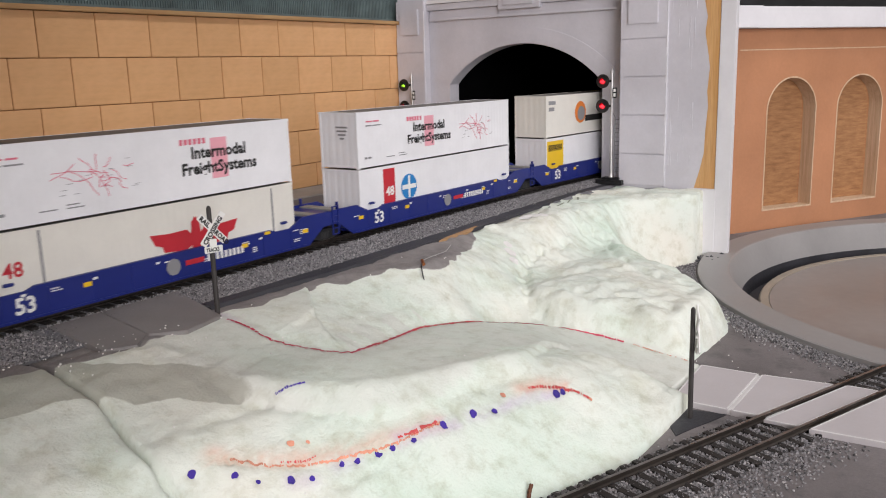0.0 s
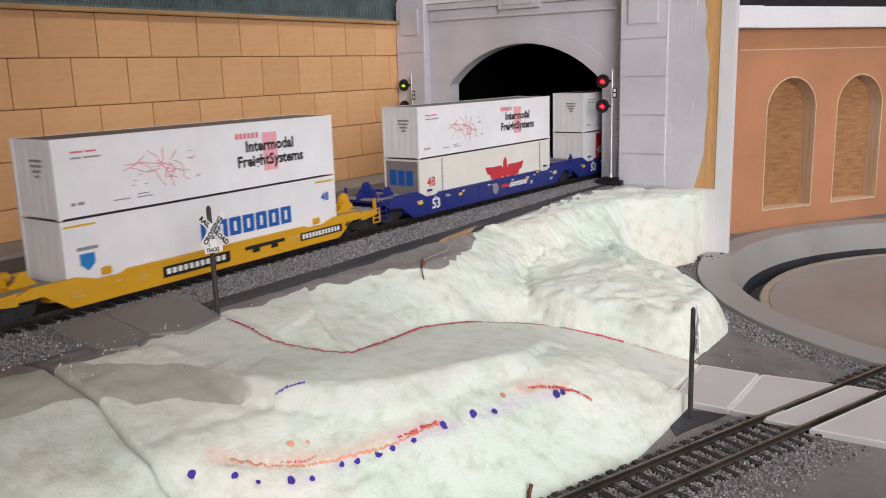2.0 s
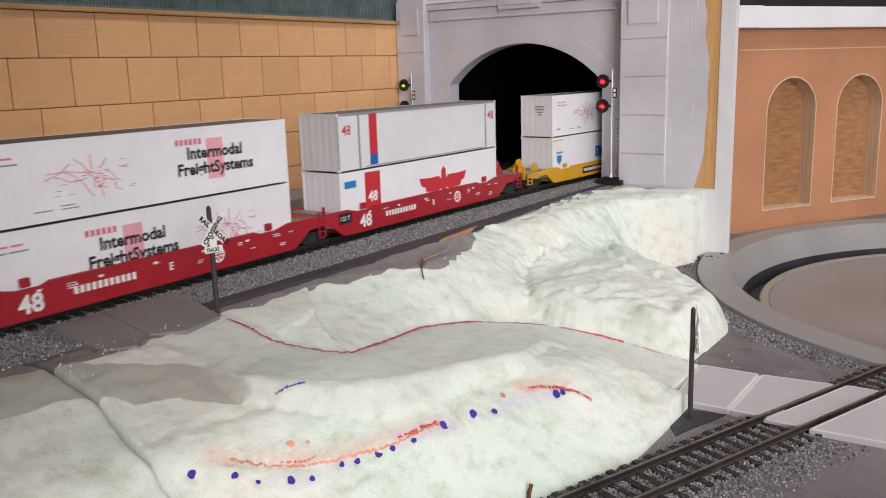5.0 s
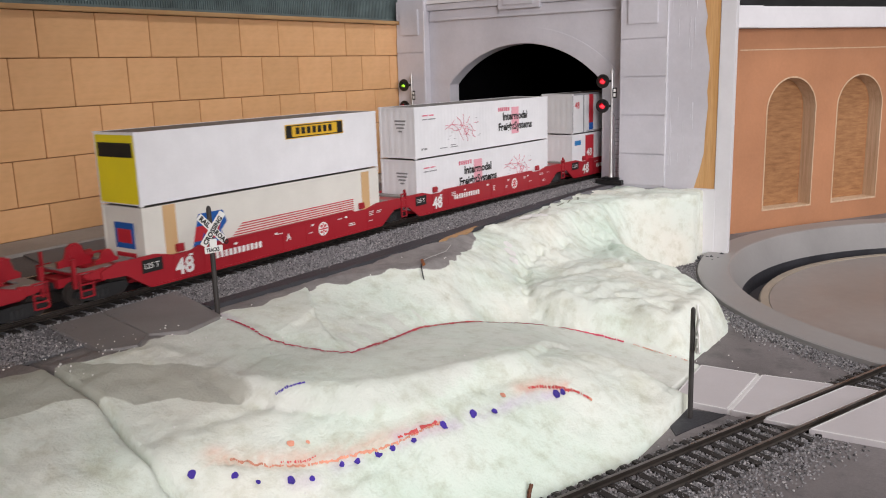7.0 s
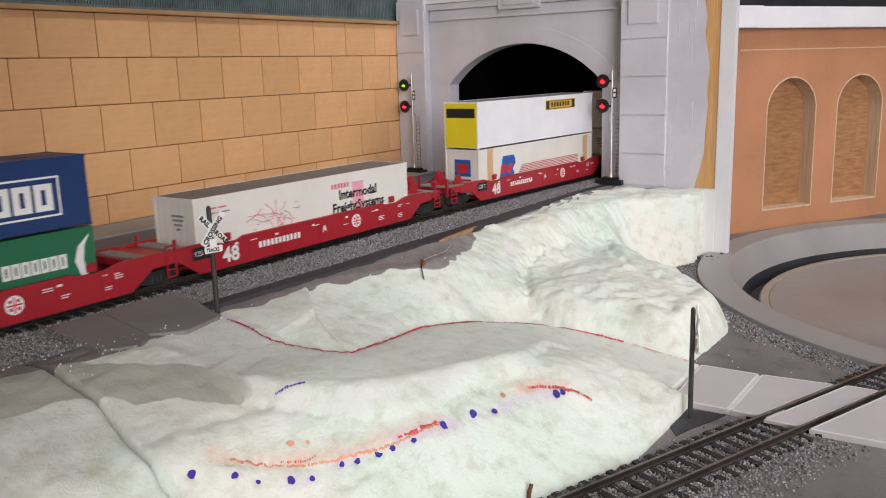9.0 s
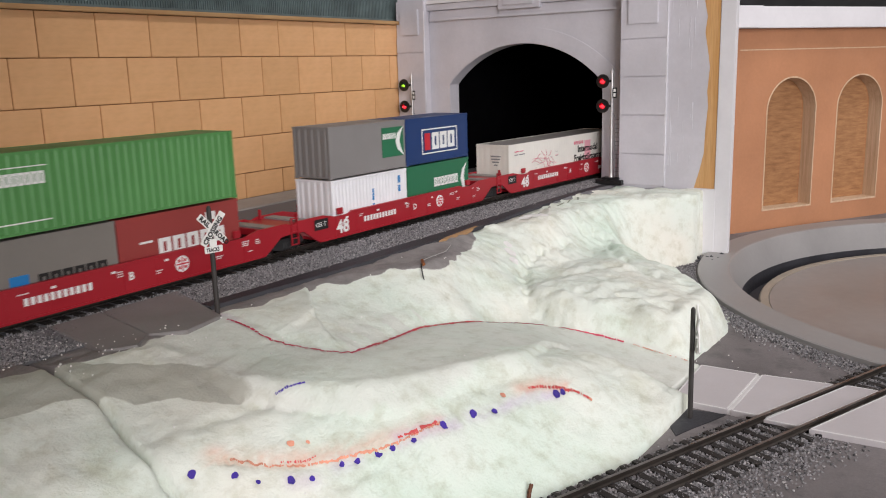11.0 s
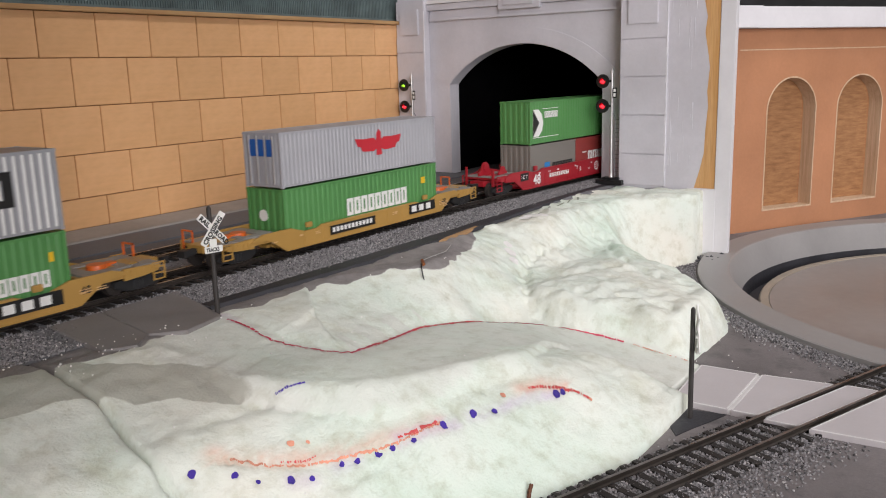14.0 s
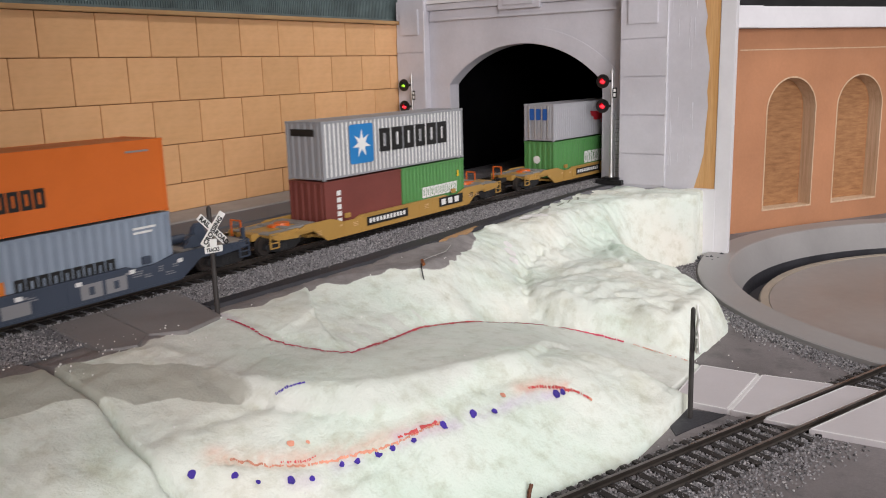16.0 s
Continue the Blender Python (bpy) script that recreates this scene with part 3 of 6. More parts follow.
def build_wall():
    bm = boxes((-2800, 443, WALL_Y + 2.2, WALL_Y + 14, -4, 140))
    wall = tagged(part("retaining_wall", bm, GROOVE), "orange-brown hardboard retaining wall scored into large blocks", "wall", kind="structure")
    courses, pitch, gap = (139.2, 110.2, 79.2, 48.0, 19.3, -0.9), 41.6, 0.6
    starts = (397.6, 418.6, 394.4, 413.4, 392.0)
    shapes = {}
    for r in range(5):
        z1, z0 = courses[r], courses[r + 1]
        x = starts[r]
        edges = [443.0]
        while edges[-1] > -240:
            edges.append(x)
            x -= pitch
        for b, a in zip(edges, edges[1:]):
            key = (round(b - a, 1), round(z1 - z0, 1))
            if key not in shapes:
                q = bmesh.new()
                box(q, gap / 2, key[0] - gap / 2, 0, 2.4, gap / 2, key[1] - gap / 2)
                shapes[key] = mesh_of("block", q, WALLBOARD, bevel=0.3)
            ob = part("block", shapes[key], WALLBOARD, wall)
            ob.location = (a * MM, WALL_Y * MM, z0 * MM)
    part("left_run", boxes((-2800, -290, WALL_Y, WALL_Y + 2.2, -0.9, 139)), WALLBOARD, wall)
    part("cap_board", boxes((-2800, 441, WALL_Y - 4, WALL_Y + 16, 139.2, 142.4)), WALLTRIM, wall, "pale pine cap board", bevel=0.5)
    scr = thing("mesh_screen", "grey-green woven mesh screen standing on the wall", "screen")
    part("screen_sheet", boxes((-2800, 470, WALL_Y + 9, WALL_Y + 10, 142.3, 210)), MESHGREEN, scr)
    bm = bmesh.new()
    for k in range(330):
        x = -240 + k * 2.15
        box(bm, x, x + 0.7, WALL_Y + 8.2, WALL_Y + 9, 142.3, 210)
    wires = part("wire_mesh", bm, MESHGREEN, scr)
    tagged(wires, "fine upright wires", kind="stuff")
    part("bottom_rail", boxes((-2800, 470, WALL_Y + 6.5, WALL_Y + 8.1, 142.3, 145)), MESHGREEN, scr, "lower screen rail")


build_wall()

FACE = 440.0
ARCH_Y, ARCH_W, SPRING, RISE = 41.0, 78.0, 81.5, 35.0


def arch_outline(w, spring, rise, cy, foot, n=28):
    r = (w * w + rise * rise) / (2 * rise)
    a = math.asin(min(1.0, w / r)) if rise <= w else math.pi - math.asin(w / r)
    pts = [(cy - w, foot)]
    for k in range(n + 1):
        t = -a + 2 * a * k / n
        pts.append((cy + r * math.sin(t), spring + rise - r + r * math.cos(t)))
    pts.append((cy + w, foot))
    return pts


def strip(bm, inner, outer, axis, a, b):
    """A band between two outlines with as many points, in quads."""
    for k in range(len(inner) - 1):
        prism(bm, [inner[k], inner[k + 1], outer[k + 1], outer[k]], axis, a, b)


def build_portal():
    p = thing("tunnel_portal", "grey-painted double-track tunnel portal with a wide flat arch", "tunnel portal", kind="structure")
    # face with the opening: the outer outline runs round the arch
    arch = arch_outline(ARCH_W, SPRING, RISE, ARCH_Y, -4)
    bm = bmesh.new()
    box(bm, FACE, FACE + 15, -62, ARCH_Y - ARCH_W, -4, 165)
    box(bm, FACE, FACE + 15, ARCH_Y + ARCH_W, 178, -4, 165)
    for (u0, v0), (u1, v1) in zip(arch[1:-2], arch[2:-1]):
        prism(bm, [(u0, v0), (u1, v1), (u1, 165), (u0, 165)], "x", FACE, FACE + 15)
    bmesh.ops.remove_doubles(bm, verts=bm.verts, dist=0.01)
    part("portal_face", bm, STONEGREY, p)
    ring_out = arch_outline(ARCH_W + 15, SPRING + 7, RISE + 7, ARCH_Y, SPRING - 6)
    ring_in = arch_outline(ARCH_W + 0.6, SPRING, RISE + 0.4, ARCH_Y, SPRING - 6)
    bm = bmesh.new()
    strip(bm, ring_in[1:-1], ring_out[1:-1], "x", FACE - 0.9, FACE + 0.2)
    part("arch_ring", bm, STONEGREY, p, "slightly raised arch ring")
    part("string_course", boxes((FACE - 3, FACE + 1, -60, 139, 140.5, 143.2), (FACE - 1.6, FACE + 1, -60, 139, 143.2, 150)), STONEGREY, p, bevel=0.4)
    part("top_band", boxes((FACE - 4.5, FACE + 1, -60, 150, 150.2, 156)), STONEGREY, p, bevel=0.4)
    part("keystone_panel", boxes((FACE - 5.5, FACE, 20, 62, 146.5, 166), (FACE - 7, FACE - 5.4, 26, 56, 150, 166)), STONEGREY, p, bevel=0.5)
    part("coping", boxes((FACE - 6, FACE + 20, -60, 146, 156.2, 159)), WHITEPAINT, p, "white coping")
    pil = part("pilaster", boxes((FACE - 9, FACE, 141, 173.6, -4, 160)), STONEGREY, p, bevel=0.5)
    z = [-3.8, 26, 56, 85, 112, 127]
    for a, b in zip(z, z[1:]):
        part("pilaster_block", boxes((FACE - 10, FACE - 8.4, 141.3, 173.2, a + 0.5, b - 0.5)), STONEGREY, pil, bevel=0.3)
    part("pilaster_panel", boxes((FACE - 11, FACE - 8.6, 147, 168, 128.5, 152)), STONEGREY, pil, bevel=0.4)
    part("chipped_edge", boxes((FACE - 9.2, FACE - 8.6, 140.6, 141.6, 60, 150)), SCRAPE, pil, "pale scraped edge")
    pier = part("side_pier", boxes((425, FACE + 30, -139, -59, -5, 166)), STONEGREY, p, bevel=0.5)
    z = [-2.2, 23.6, 55, 85.8, 115.2]
    for a, b in zip(z, z[1:]):
        part("pier_block", boxes((423.8, 425.7, -98.6, -59.4, a + 0.3, b - 0.3)), STONEGREY, pier, bevel=0.4)
    part("pier_block", boxes((423.8, 425.7, -98.6, -59.4, 115.7, 165)), STONEGREY, pier, bevel=0.4)
    part("pier_panel", boxes((422.2, 424.3, -91, -66, 127, 165)), STONEGREY, pier, bevel=0.4)
    rnd = random.Random(4)
    bm = bmesh.new()
    zz = -2.0
    while zz < 160:
        h, w = rnd.uniform(2, 8), rnd.uniform(0.1, 0.7)
        box(bm, 423.65, 425.4, -98.75 - w * 0.4, -98.35 + w, zz, zz + h - 0.05)
        zz += h
    for k in range(26):
        zz, h, w, y = rnd.uniform(10, 140), rnd.uniform(3, 22), rnd.uniform(0.12, 0.3), rnd.uniform(-122, -101)
        box(bm, 424.7, 424.97, y, y + w, zz, zz + h)
    part("chipped_edge", bm, SCRAPE, pier, "pale chipped paint along the corner")
    bm = bmesh.new()
    prism(bm, [(-139.4, -2), (-123, -2), (-127, 12), (-130, 26), (-130.6, 44), (-132, 62), (-131, 74), (-132.4, 92), (-130.6, 104), (-128, 118), (-129.4, 130), (-126, 146), (-125, 166), (-139.4, 166)], "x", 424.86, 425.4)
    part("bare_wood_edge", bm, PIERWOOD, pier, "bare pine edge where the grey paint stops")
    part("white_post", boxes((424, 430, -151.5, -139.5, -56, 166)), WHITEPAINT, p, "white painted post", bevel=0.5)
    part("foot_board", boxes((423.2, 425, -140.5, -118, -56, -2.2)), WHITEPAINT, p, "white board below the pier")
    # the bore behind the face, its darkness painted in black
    bore = thing("tunnel_bore", "tunnel interior behind the portal with its darkness painted black", "tunnel", kind="structure")
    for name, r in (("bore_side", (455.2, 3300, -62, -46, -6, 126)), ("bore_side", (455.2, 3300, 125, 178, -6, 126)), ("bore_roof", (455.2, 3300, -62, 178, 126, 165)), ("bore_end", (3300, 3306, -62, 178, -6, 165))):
        part(name, boxes(r), TUNNELSHADE, bore)


build_portal()

# the terracotta building: local u along its front, v outward (towards the yard), z up
BLD = Matrix.Translation((0.5153, -0.1267, 0)) @ Matrix.Rotation(math.atan2(-0.52082, 0.85367), 4, "Z")


def build_building():
    b = thing("arcade_building", "terracotta painted wooden wall with arched blind windows and white cornice", "building", kind="structure", at=BLD)
    niches = [(37 + 85.5 * k, 97 + 85.5 * k) for k in range(7)]
    bm = bmesh.new()
    x = -12.0
    for a, c in niches + [(640, 641)]:
        box(bm, x, a, 0, 14, -56, 123)
        x = c
    for a, c in niches:
        box(bm, a, c, 0, 14, -56, -38)
        top = arch_outline((c - a) / 2, 50, 31, (a + c) / 2, 50)[1:-1]
        strip(bm, top, [(u, 123) for u, v in top], "y", 0, 14)
    bmesh.ops.remove_doubles(bm, verts=bm.verts, dist=0.01)
    part("front_wall", bm, TERRACOTTA, b)
    for a, c in niches:
        part("niche_panel", boxes((a - 4, c + 4, 14.1, 17, -44, 90)), PLYWOOD, b, "bare plywood back of a blind window")
        inn = arch_outline((c - a) / 2, 50, 31, (a + c) / 2, -38)
        ins = arch_outline((c - a) / 2 - 1.2, 50, 29.8, (a + c) / 2, -36.8)
        bm = bmesh.new()
        strip(bm, ins, inn, "y", -0.3, 14.0)
        bmesh.ops.remove_doubles(bm, verts=bm.verts, dist=0.01)
        part("niche_sill", boxes((a, c, -0.4, 14.0, -38.2, -36.8)), PLYEDGE, b, "pale plywood sill")
        part("niche_lining", bm, PLYEDGE, b, "pale plywood edge of the cut-out")
    part("cornice", boxes((-14, 640, -9, 19, 122.6, 140.5)), WHITEPAINT, b, "white painted cornice board", bevel=0.6)
    part("cornice_end", boxes((-14, 17, -12, -8.8, 122.9, 140.9)), WHITEPAINT, b, "white cornice return", bevel=0.6)
    part("seam", boxes((4, 640, -0.3, 0.1, 104.3, 105.2)), PLYEDGE, b, "rough pale seam line")
    part("dark_roof", boxes((-10, 640, -4, 160, 141, 150)), DARKMETAL, b, "black roof covering")


build_building()


def build_shade_boards():
    """Unseen boards, added to shade the track and foam on the entry side."""
    tagged(part("upper_deck", boxes((-2800, 60, -235, 700, 228, 246)), PLYEDGE), "unseen plywood board added to shade the entry end of the tracks", "deck", kind="structure")
    tagged(part("deck_end_panel", boxes((-452, -440, -435, -48, -55.6, 228)), PLYEDGE), "unseen plywood panel added to block low light at the entry end", "panel", kind="structure")


build_shade_boards()


# ---- crossings, signs and signals ----
def fg_y(x, off):
    s = (x - FG_AT.x - off * FG_N.x) / FG_DIR.x
    return FG_AT.y + off * FG_N.y + s * FG_DIR.y


def build_crossings():
    up = thing("grey_road_crossing", "worn grey slab ramp leading up to the main track", "road crossing", kind="structure")
    for out in (((-59, -18), (-35.4, -18), (-41.4, -58), (-52, -66), (-63, -60)), ((-34.9, -18), (4.5, -18), (-8, -63), (-30, -67.5), (-40.9, -58))):
        bm = bmesh.new()
        tops = [bm.verts.new((x, y, -1.2 - 1.9 * smoothstep(-18, -58, y))) for x, y in out]
        feet = [bm.verts.new((x, y, -6)) for x, y in out]
        bm.faces.new(tops)
        bm.faces.new(feet)
        for k in range(5):
            j = (k + 1) % 5
            bm.faces.new((tops[k], tops[j], feet[j], feet[k]))
        part("slab_panel", bm, SLABGREY, up, bevel=0.3)
    part("track_infill", boxes((-64, -2, -6.4, 6.4, -2, 0.9)), BLACKSEAL, up, "black infill between the rails")
    low = thing("pale_road_crossing", "pale grey plank crossing with white edges over the yard track", "road crossing", kind="structure")
    z0, z1 = -56, -53.0
    part("white_underlay", boxes((117.2, 166, -262, -216.5, -56, -53.35)), SLABEDGE, low, "white joint filler")
    rows = [[(116.5, -216), (166.5, -213.5), (167.5, -241.6), (116.5, -241.2)],
            [(116.5, -242.4), (167.5, -242.8), (171, fg_y(171, 10.6)), (116.5, fg_y(116.5, 10.6))],
            [(113.5, fg_y(113.5, 6.6)), (172.5, fg_y(172.5, 6.6)), (172.5, fg_y(172.5, -6.6)), (113.5, fg_y(113.5, -6.6))],
            [(113, fg_y(113, -10.6)), (172, fg_y(172, -10.6)), (176, -350), (117, -350)]]
    for out in rows:
        bm = bmesh.new()
        prism(bm, out, "z", z0, z1)
        panel = part("crossing_panel", bm, SLABPALE, low, bevel=0.25)
        n = len(out)
        for k in range(n):
            p, q = Vector(out[k]), Vector(out[(k + 1) % n])
            inw = (sum((Vector(v) for v in out), Vector((0, 0))) / n - (p + q) / 2)
            d = (q - p).normalized()
            nn = Vector((-d.y, d.x))
            nn = nn if nn.dot(inw) > 0 else -nn
            bm = bmesh.new()
            prism(bm, [tuple(p + nn * 0.15 + d), tuple(q + nn * 0.15 - d), tuple(q + nn * 0.85 - d), tuple(p + nn * 0.85 + d)], "z", z1 - 0.2, z1 + 0.08)
            part("white_edge", bm, SLABEDGE, panel, "worn white paint edge")


build_crossings()


def crossbuck(at, high, centre, label, half=8.2, lean=0.0, letters=True):
    s = thing("crossbuck_sign", label, "railway sign", "road crossing signs", at=at)
    bm = bmesh.new()
    rod(bm, (0, 0, -4), (lean, 0, high - 1), 1.15, 1.0, 12)
    rod(bm, (lean, 0, high - 1), (lean, 0, high), 1.0, 0.4, 12)
    part("post", bm, POSTBROWN, s, "dark brown round post", smooth=False)
    for k, (turn, body) in enumerate(((47, ("RAIL", "ROAD")), (-52, ("CROSSING",)))):
        m = Matrix.Translation((lean * 0.8, -1.6 - 0.7 * k, centre)) @ Matrix.Rotation(radians(turn), 4, "Y")
        bm = bmesh.new()
        box(bm, -half, half, -0.35, 0.35, -1.5, 1.5, m)
        b = part("crossbuck_board", bm, SIGNWHITE, s, "white crossbuck board", bevel=0.15)
        if letters:
            spots = ((-half + 0.7, body[0]), (1.7, body[1])) if len(body) == 2 else ((-half + 0.8, body[0]),)
            for x, t in spots:
                w = part("lettering", text_mesh(t, 2.0, "black", 0.045, 0.98), None, b)
                w.matrix_basis = Matrix.Translation(Vector((lean * 0.8, -2.0 - 0.7 * k - 0.12, centre)) * MM) @ Matrix.Rotation(radians(turn), 4, "Y") @ pose(x * MM, 0, -1.0 * MM)
    t = part("track_plate", boxes((lean * 0.7 - 4.1, lean * 0.7 + 4.1, -1.9, -1.2, centre - 10.2, centre - 7.4)), SIGNWHITE, s, "small white plate", bevel=0.15)
    part("track_plate_top", boxes((lean * 0.7 - 1.6, lean * 0.7 + 1.6, -1.9, -1.2, centre - 7.3, centre - 4.4)), SIGNWHITE, s, "small white plate", bevel=0.15)
    if letters:
        w = part("lettering", text_mesh("TRACKS", 1.6, "black", 0.04, 0.70), None, t)
        w.location = ((lean * 0.7 - 3.5) * MM, -2.02 * MM, (centre - 9.6) * MM)
    return s


def signal(at, top_green, label):
    s = thing("signal_mast", label, "railway signal", "tunnel signals", at=at)
    part("base", boxes((-5.5, 5.5, -11.5, 11.5, 0, 4.0), (-3.6, 3.6, -8, 7, 4.0, 6.0)), DARKMETAL, s, "black plinth", bevel=0.4)
    bm = bmesh.new()
    rod(bm, (0, 0, 4), (0, 0, 92), 1.35, 1.15, 14)
    rod(bm, (0, 0, 92), (0, 0, 93.5), 1.6, 1.6, 12)
    rod(bm, (0, 0, 93.5), (0, 0, 97), 0.8, 0.3, 10)
    rod(bm, (0, 0, 4.8), (0, 0, 9), 2.2, 1.6, 14)
    part("mast", bm, SILVER, s, "silver tube mast")
    for z, core in ((85.3, GREENCORE if top_green else REDCORE), (65.2, REDCORE)):
        bm = bmesh.new()
        rod(bm, (-3.0, 6.6, z), (-3.8, 6.6, z), 5.7, 5.7, 32)
        rod(bm, (-0.6, 6.6, z), (-3.0, 6.6, z), 3.0, 3.6, 20)
        box(bm, -2.2, 0.4, 0, 6, z - 1.0, z + 1.0)
        for k in range(9):
            a = radians(10 + 20 * k)
            b = radians(10 + 20 * (k + 1))
            if k < 8:
                prism_pts = [(6.6 + 3.1 * math.cos(a), z + 3.1 * math.sin(a)), (6.6 + 3.1 * math.cos(b), z + 3.1 * math.sin(b)), (6.6 + 2.7 * math.cos(b), z + 2.7 * math.sin(b)), (6.6 + 2.7 * math.cos(a), z + 2.7 * math.sin(a))]
                prism(bm, prism_pts, "x", -7.2, -3.7)
        head = part("signal_head", bm, DARKMETAL, s, "round black target with hood")
        bm = bmesh.new()
        rod(bm, (-3.8, 6.6, z), (-4.2, 6.6, z), 2.6, 2.2, 20)
        part("lens", bm, DARKMETAL if core is GREENCORE else REDLENS, head, "glowing lens")
        bm = bmesh.new()
        rod(bm, (-4.2, 6.2, z - 0.3), (-4.6, 6.2, z - 0.3), 1.5, 1.1, 14)
        box(bm, -4.7, -4.3, 6.4, 8.6, z - 0.9, z + 0.3)
        part("bulb", bm, core, head, "bright lamp")
    pl = part("number_plate", boxes((-1.8, -1.2, -4.8, -1.6, 71.5, 80)), DARKMETAL, s, "small black plate")
    part("number_bar", boxes((-2.0, -1.8, -4.2, -2.2, 76.6, 79), (-2.0, -1.8, -4.2, -2.2, 72.6, 75.4)), INKWHITE, pl)
    bm = bmesh.new()
    for y in (-2.6, -7.0):
        rod(bm, (1.5, y, 4), (1.5, y * 0.8 - 0.6, 56), 0.32, n=6)
    rod(bm, (1.5, -2.68, 56), (0, -0.6, 60), 0.32, n=6)
    for k in range(14):
        rod(bm, (1.5, -2.4, 7 + 3.6 * k), (1.5, -6.6, 7 + 3.6 * k), 0.25, n=6)
    part("ladder", bm, surface_grey, s, "thin grey ladder")
    return s


INKWHITE = SIGNWHITE
surface_grey = surface("ladder_grey", (0.22, 0.22, 0.23), 0.5, 0.4)
signal(pose(0.424, -0.0525, -0.0026), False, "silver signal mast with two red lights on a black plinth")
signal(pose(0.424, 0.1525, -0.0032), True, "silver signal mast with green over red lights beside the wall")


# ---- marker lines, chips and loose stones on the foam ----
def ribbon(name, pts, wide, material, seed, label, gaps=0.0, n=160):
    """A hand-drawn felt-pen stroke lying on the foam."""
    rnd = random.Random(seed)
    bm = bmesh.new()
    prev = None
    for k in range(n + 1):
        p = along(pts, k / n)
        q = along(pts, min(1.0, k / n + 0.01)) - along(pts, max(0.0, k / n - 0.01))
        nn = Vector((-q.y, q.x)).normalized() if q.length > 0 else Vector((0, 1))
        w = wide * rnd.uniform(0.4, 1.25) / 2
        off = rnd.uniform(-0.25, 0.25) * min(1.0, wide * wide * 0.6)
        row = []
        for s in (-w + off, w + off):
            x, y = p.x + nn.x * s, p.y + nn.y * s
            row.append(bm.verts.new((x, y, foam_height(x, y) + 0.32)))
        if prev and rnd.random() > gaps:
            bm.faces.new((prev[0], prev[1], row[1], row[0]))
        prev = row
    part(name, bm, material, hill, label)


def blot(x, y, r, material, seed, name="ink_dot"):
    rnd = random.Random(seed)
    bm = bmesh.new()
    c = bm.verts.new((x, y, foam_height(x, y) + 0.42))
    ring = []
    for k in range(14):
        a = 6.2832 * k / 14
        q = r * rnd.uniform(0.85, 1.12)
        px_, py_ = x + q * math.cos(a), y + q * math.sin(a) * 0.9
        ring.append(bm.verts.new((px_, py_, foam_height(px_, py_) + 0.36)))
    for k in range(14):
        bm.faces.new((c, ring[k], ring[(k + 1) % 14]))
    part(name, bm, material, hill)


RED_EDGE = [(-7.6, -66), (-7.4, -78), (-8.6, -90), (-3.9, -100.4), (2, -110.5), (10, -116), (25.4, -114.6), (47.9, -112.4), (68.5, -110), (88, -113.5), (108, -119), (122, -124), (135, -131), (144, -139), (152, -149), (158, -162), (162, -174), (165, -195), (167, -211)]
ribbon("red_line", RED_EDGE[:17], 1.35, REDINK, 1, "dark red felt-pen road edge line", 0.04, 420)
ribbon("red_line", RED_EDGE[6:13], 2.3, PINKINK, 21, "thicker red felt-pen strokes over the line", 0.5, 200)
ribbon("violet_line", [(112, -119.6), (120, -123), (130, -128)], 1.8, BLUEINK, 22, "violet felt-pen flecks beside the red line", 0.6, 60)
ribbon("red_line", [(163, -179), (164, -189), (165, -197), (166.5, -208)], 1.1, ORANGEINK, 2, "red felt-pen dashes", 0.45, 60)
ribbon("orange_line", [(-70, -135), (-67.2, -138), (-59.5, -145.8), (-48.2, -152.6), (-33.8, -160), (-21.4, -165.2), (-12.8, -167.6), (-2, -171)], 0.75, ORANGEINK, 3, "faded orange felt-pen line", 0.1, 260)
ribbon("red_dash", [(-20, -164.6), (-16, -166), (-9, -168.2), (-3, -170.4)], 1.2, PINKINK, 31, "bright red felt-pen dashes", 0.15, 18)
ribbon("red_dash", [(-58, -145.6), (-52, -149.4), (-47, -151)], 0.6, PINKINK, 32, "bright red felt-pen dashes", 0.4, 60)
ribbon("orange_line", [(44, -182), (51.7, -187), (58.7, -193.8), (62.2, -201)], 1.4, PINKINK, 4, "red felt-pen line", 0.25, 110)
ribbon("violet_line", [(-38.5, -124.8), (-34, -126.7), (-28.7, -130)], 0.9, BLUEINK, 5, "violet felt-pen stroke", 0.25, 60)
for k, (x, y, r) in enumerate(((-82.9, -132, 1.3), (-73.4, -141, 1.2), (-68.8, -146.4, 0.8), (-60, -152, 1.3), (-54, -155.7, 1.0), (-42, -158, 0.9), (-37, -160.4, 1.1), (-29.4, -163.7, 1.4), (-23.8, -165.5, 1.1), (-15.5, -168.6, 1.1), (-1.5, -172, 1.4), (13, -175.6, 1.5), (21.6, -179.7, 1.3), (52, -190.7, 1.7), (55, -192, 1.2))):
    blot(x, y, r * 1.05, BLUEINK, k)
for k, (x, y, r) in enumerate(((31, -178, 1.2), (62.2, -201, 0.8), (-50.6, -143.3, 1.4), (-45.6, -146.3, 0.7))):
    blot(x, y, r, ORANGEINK, 40 + k)


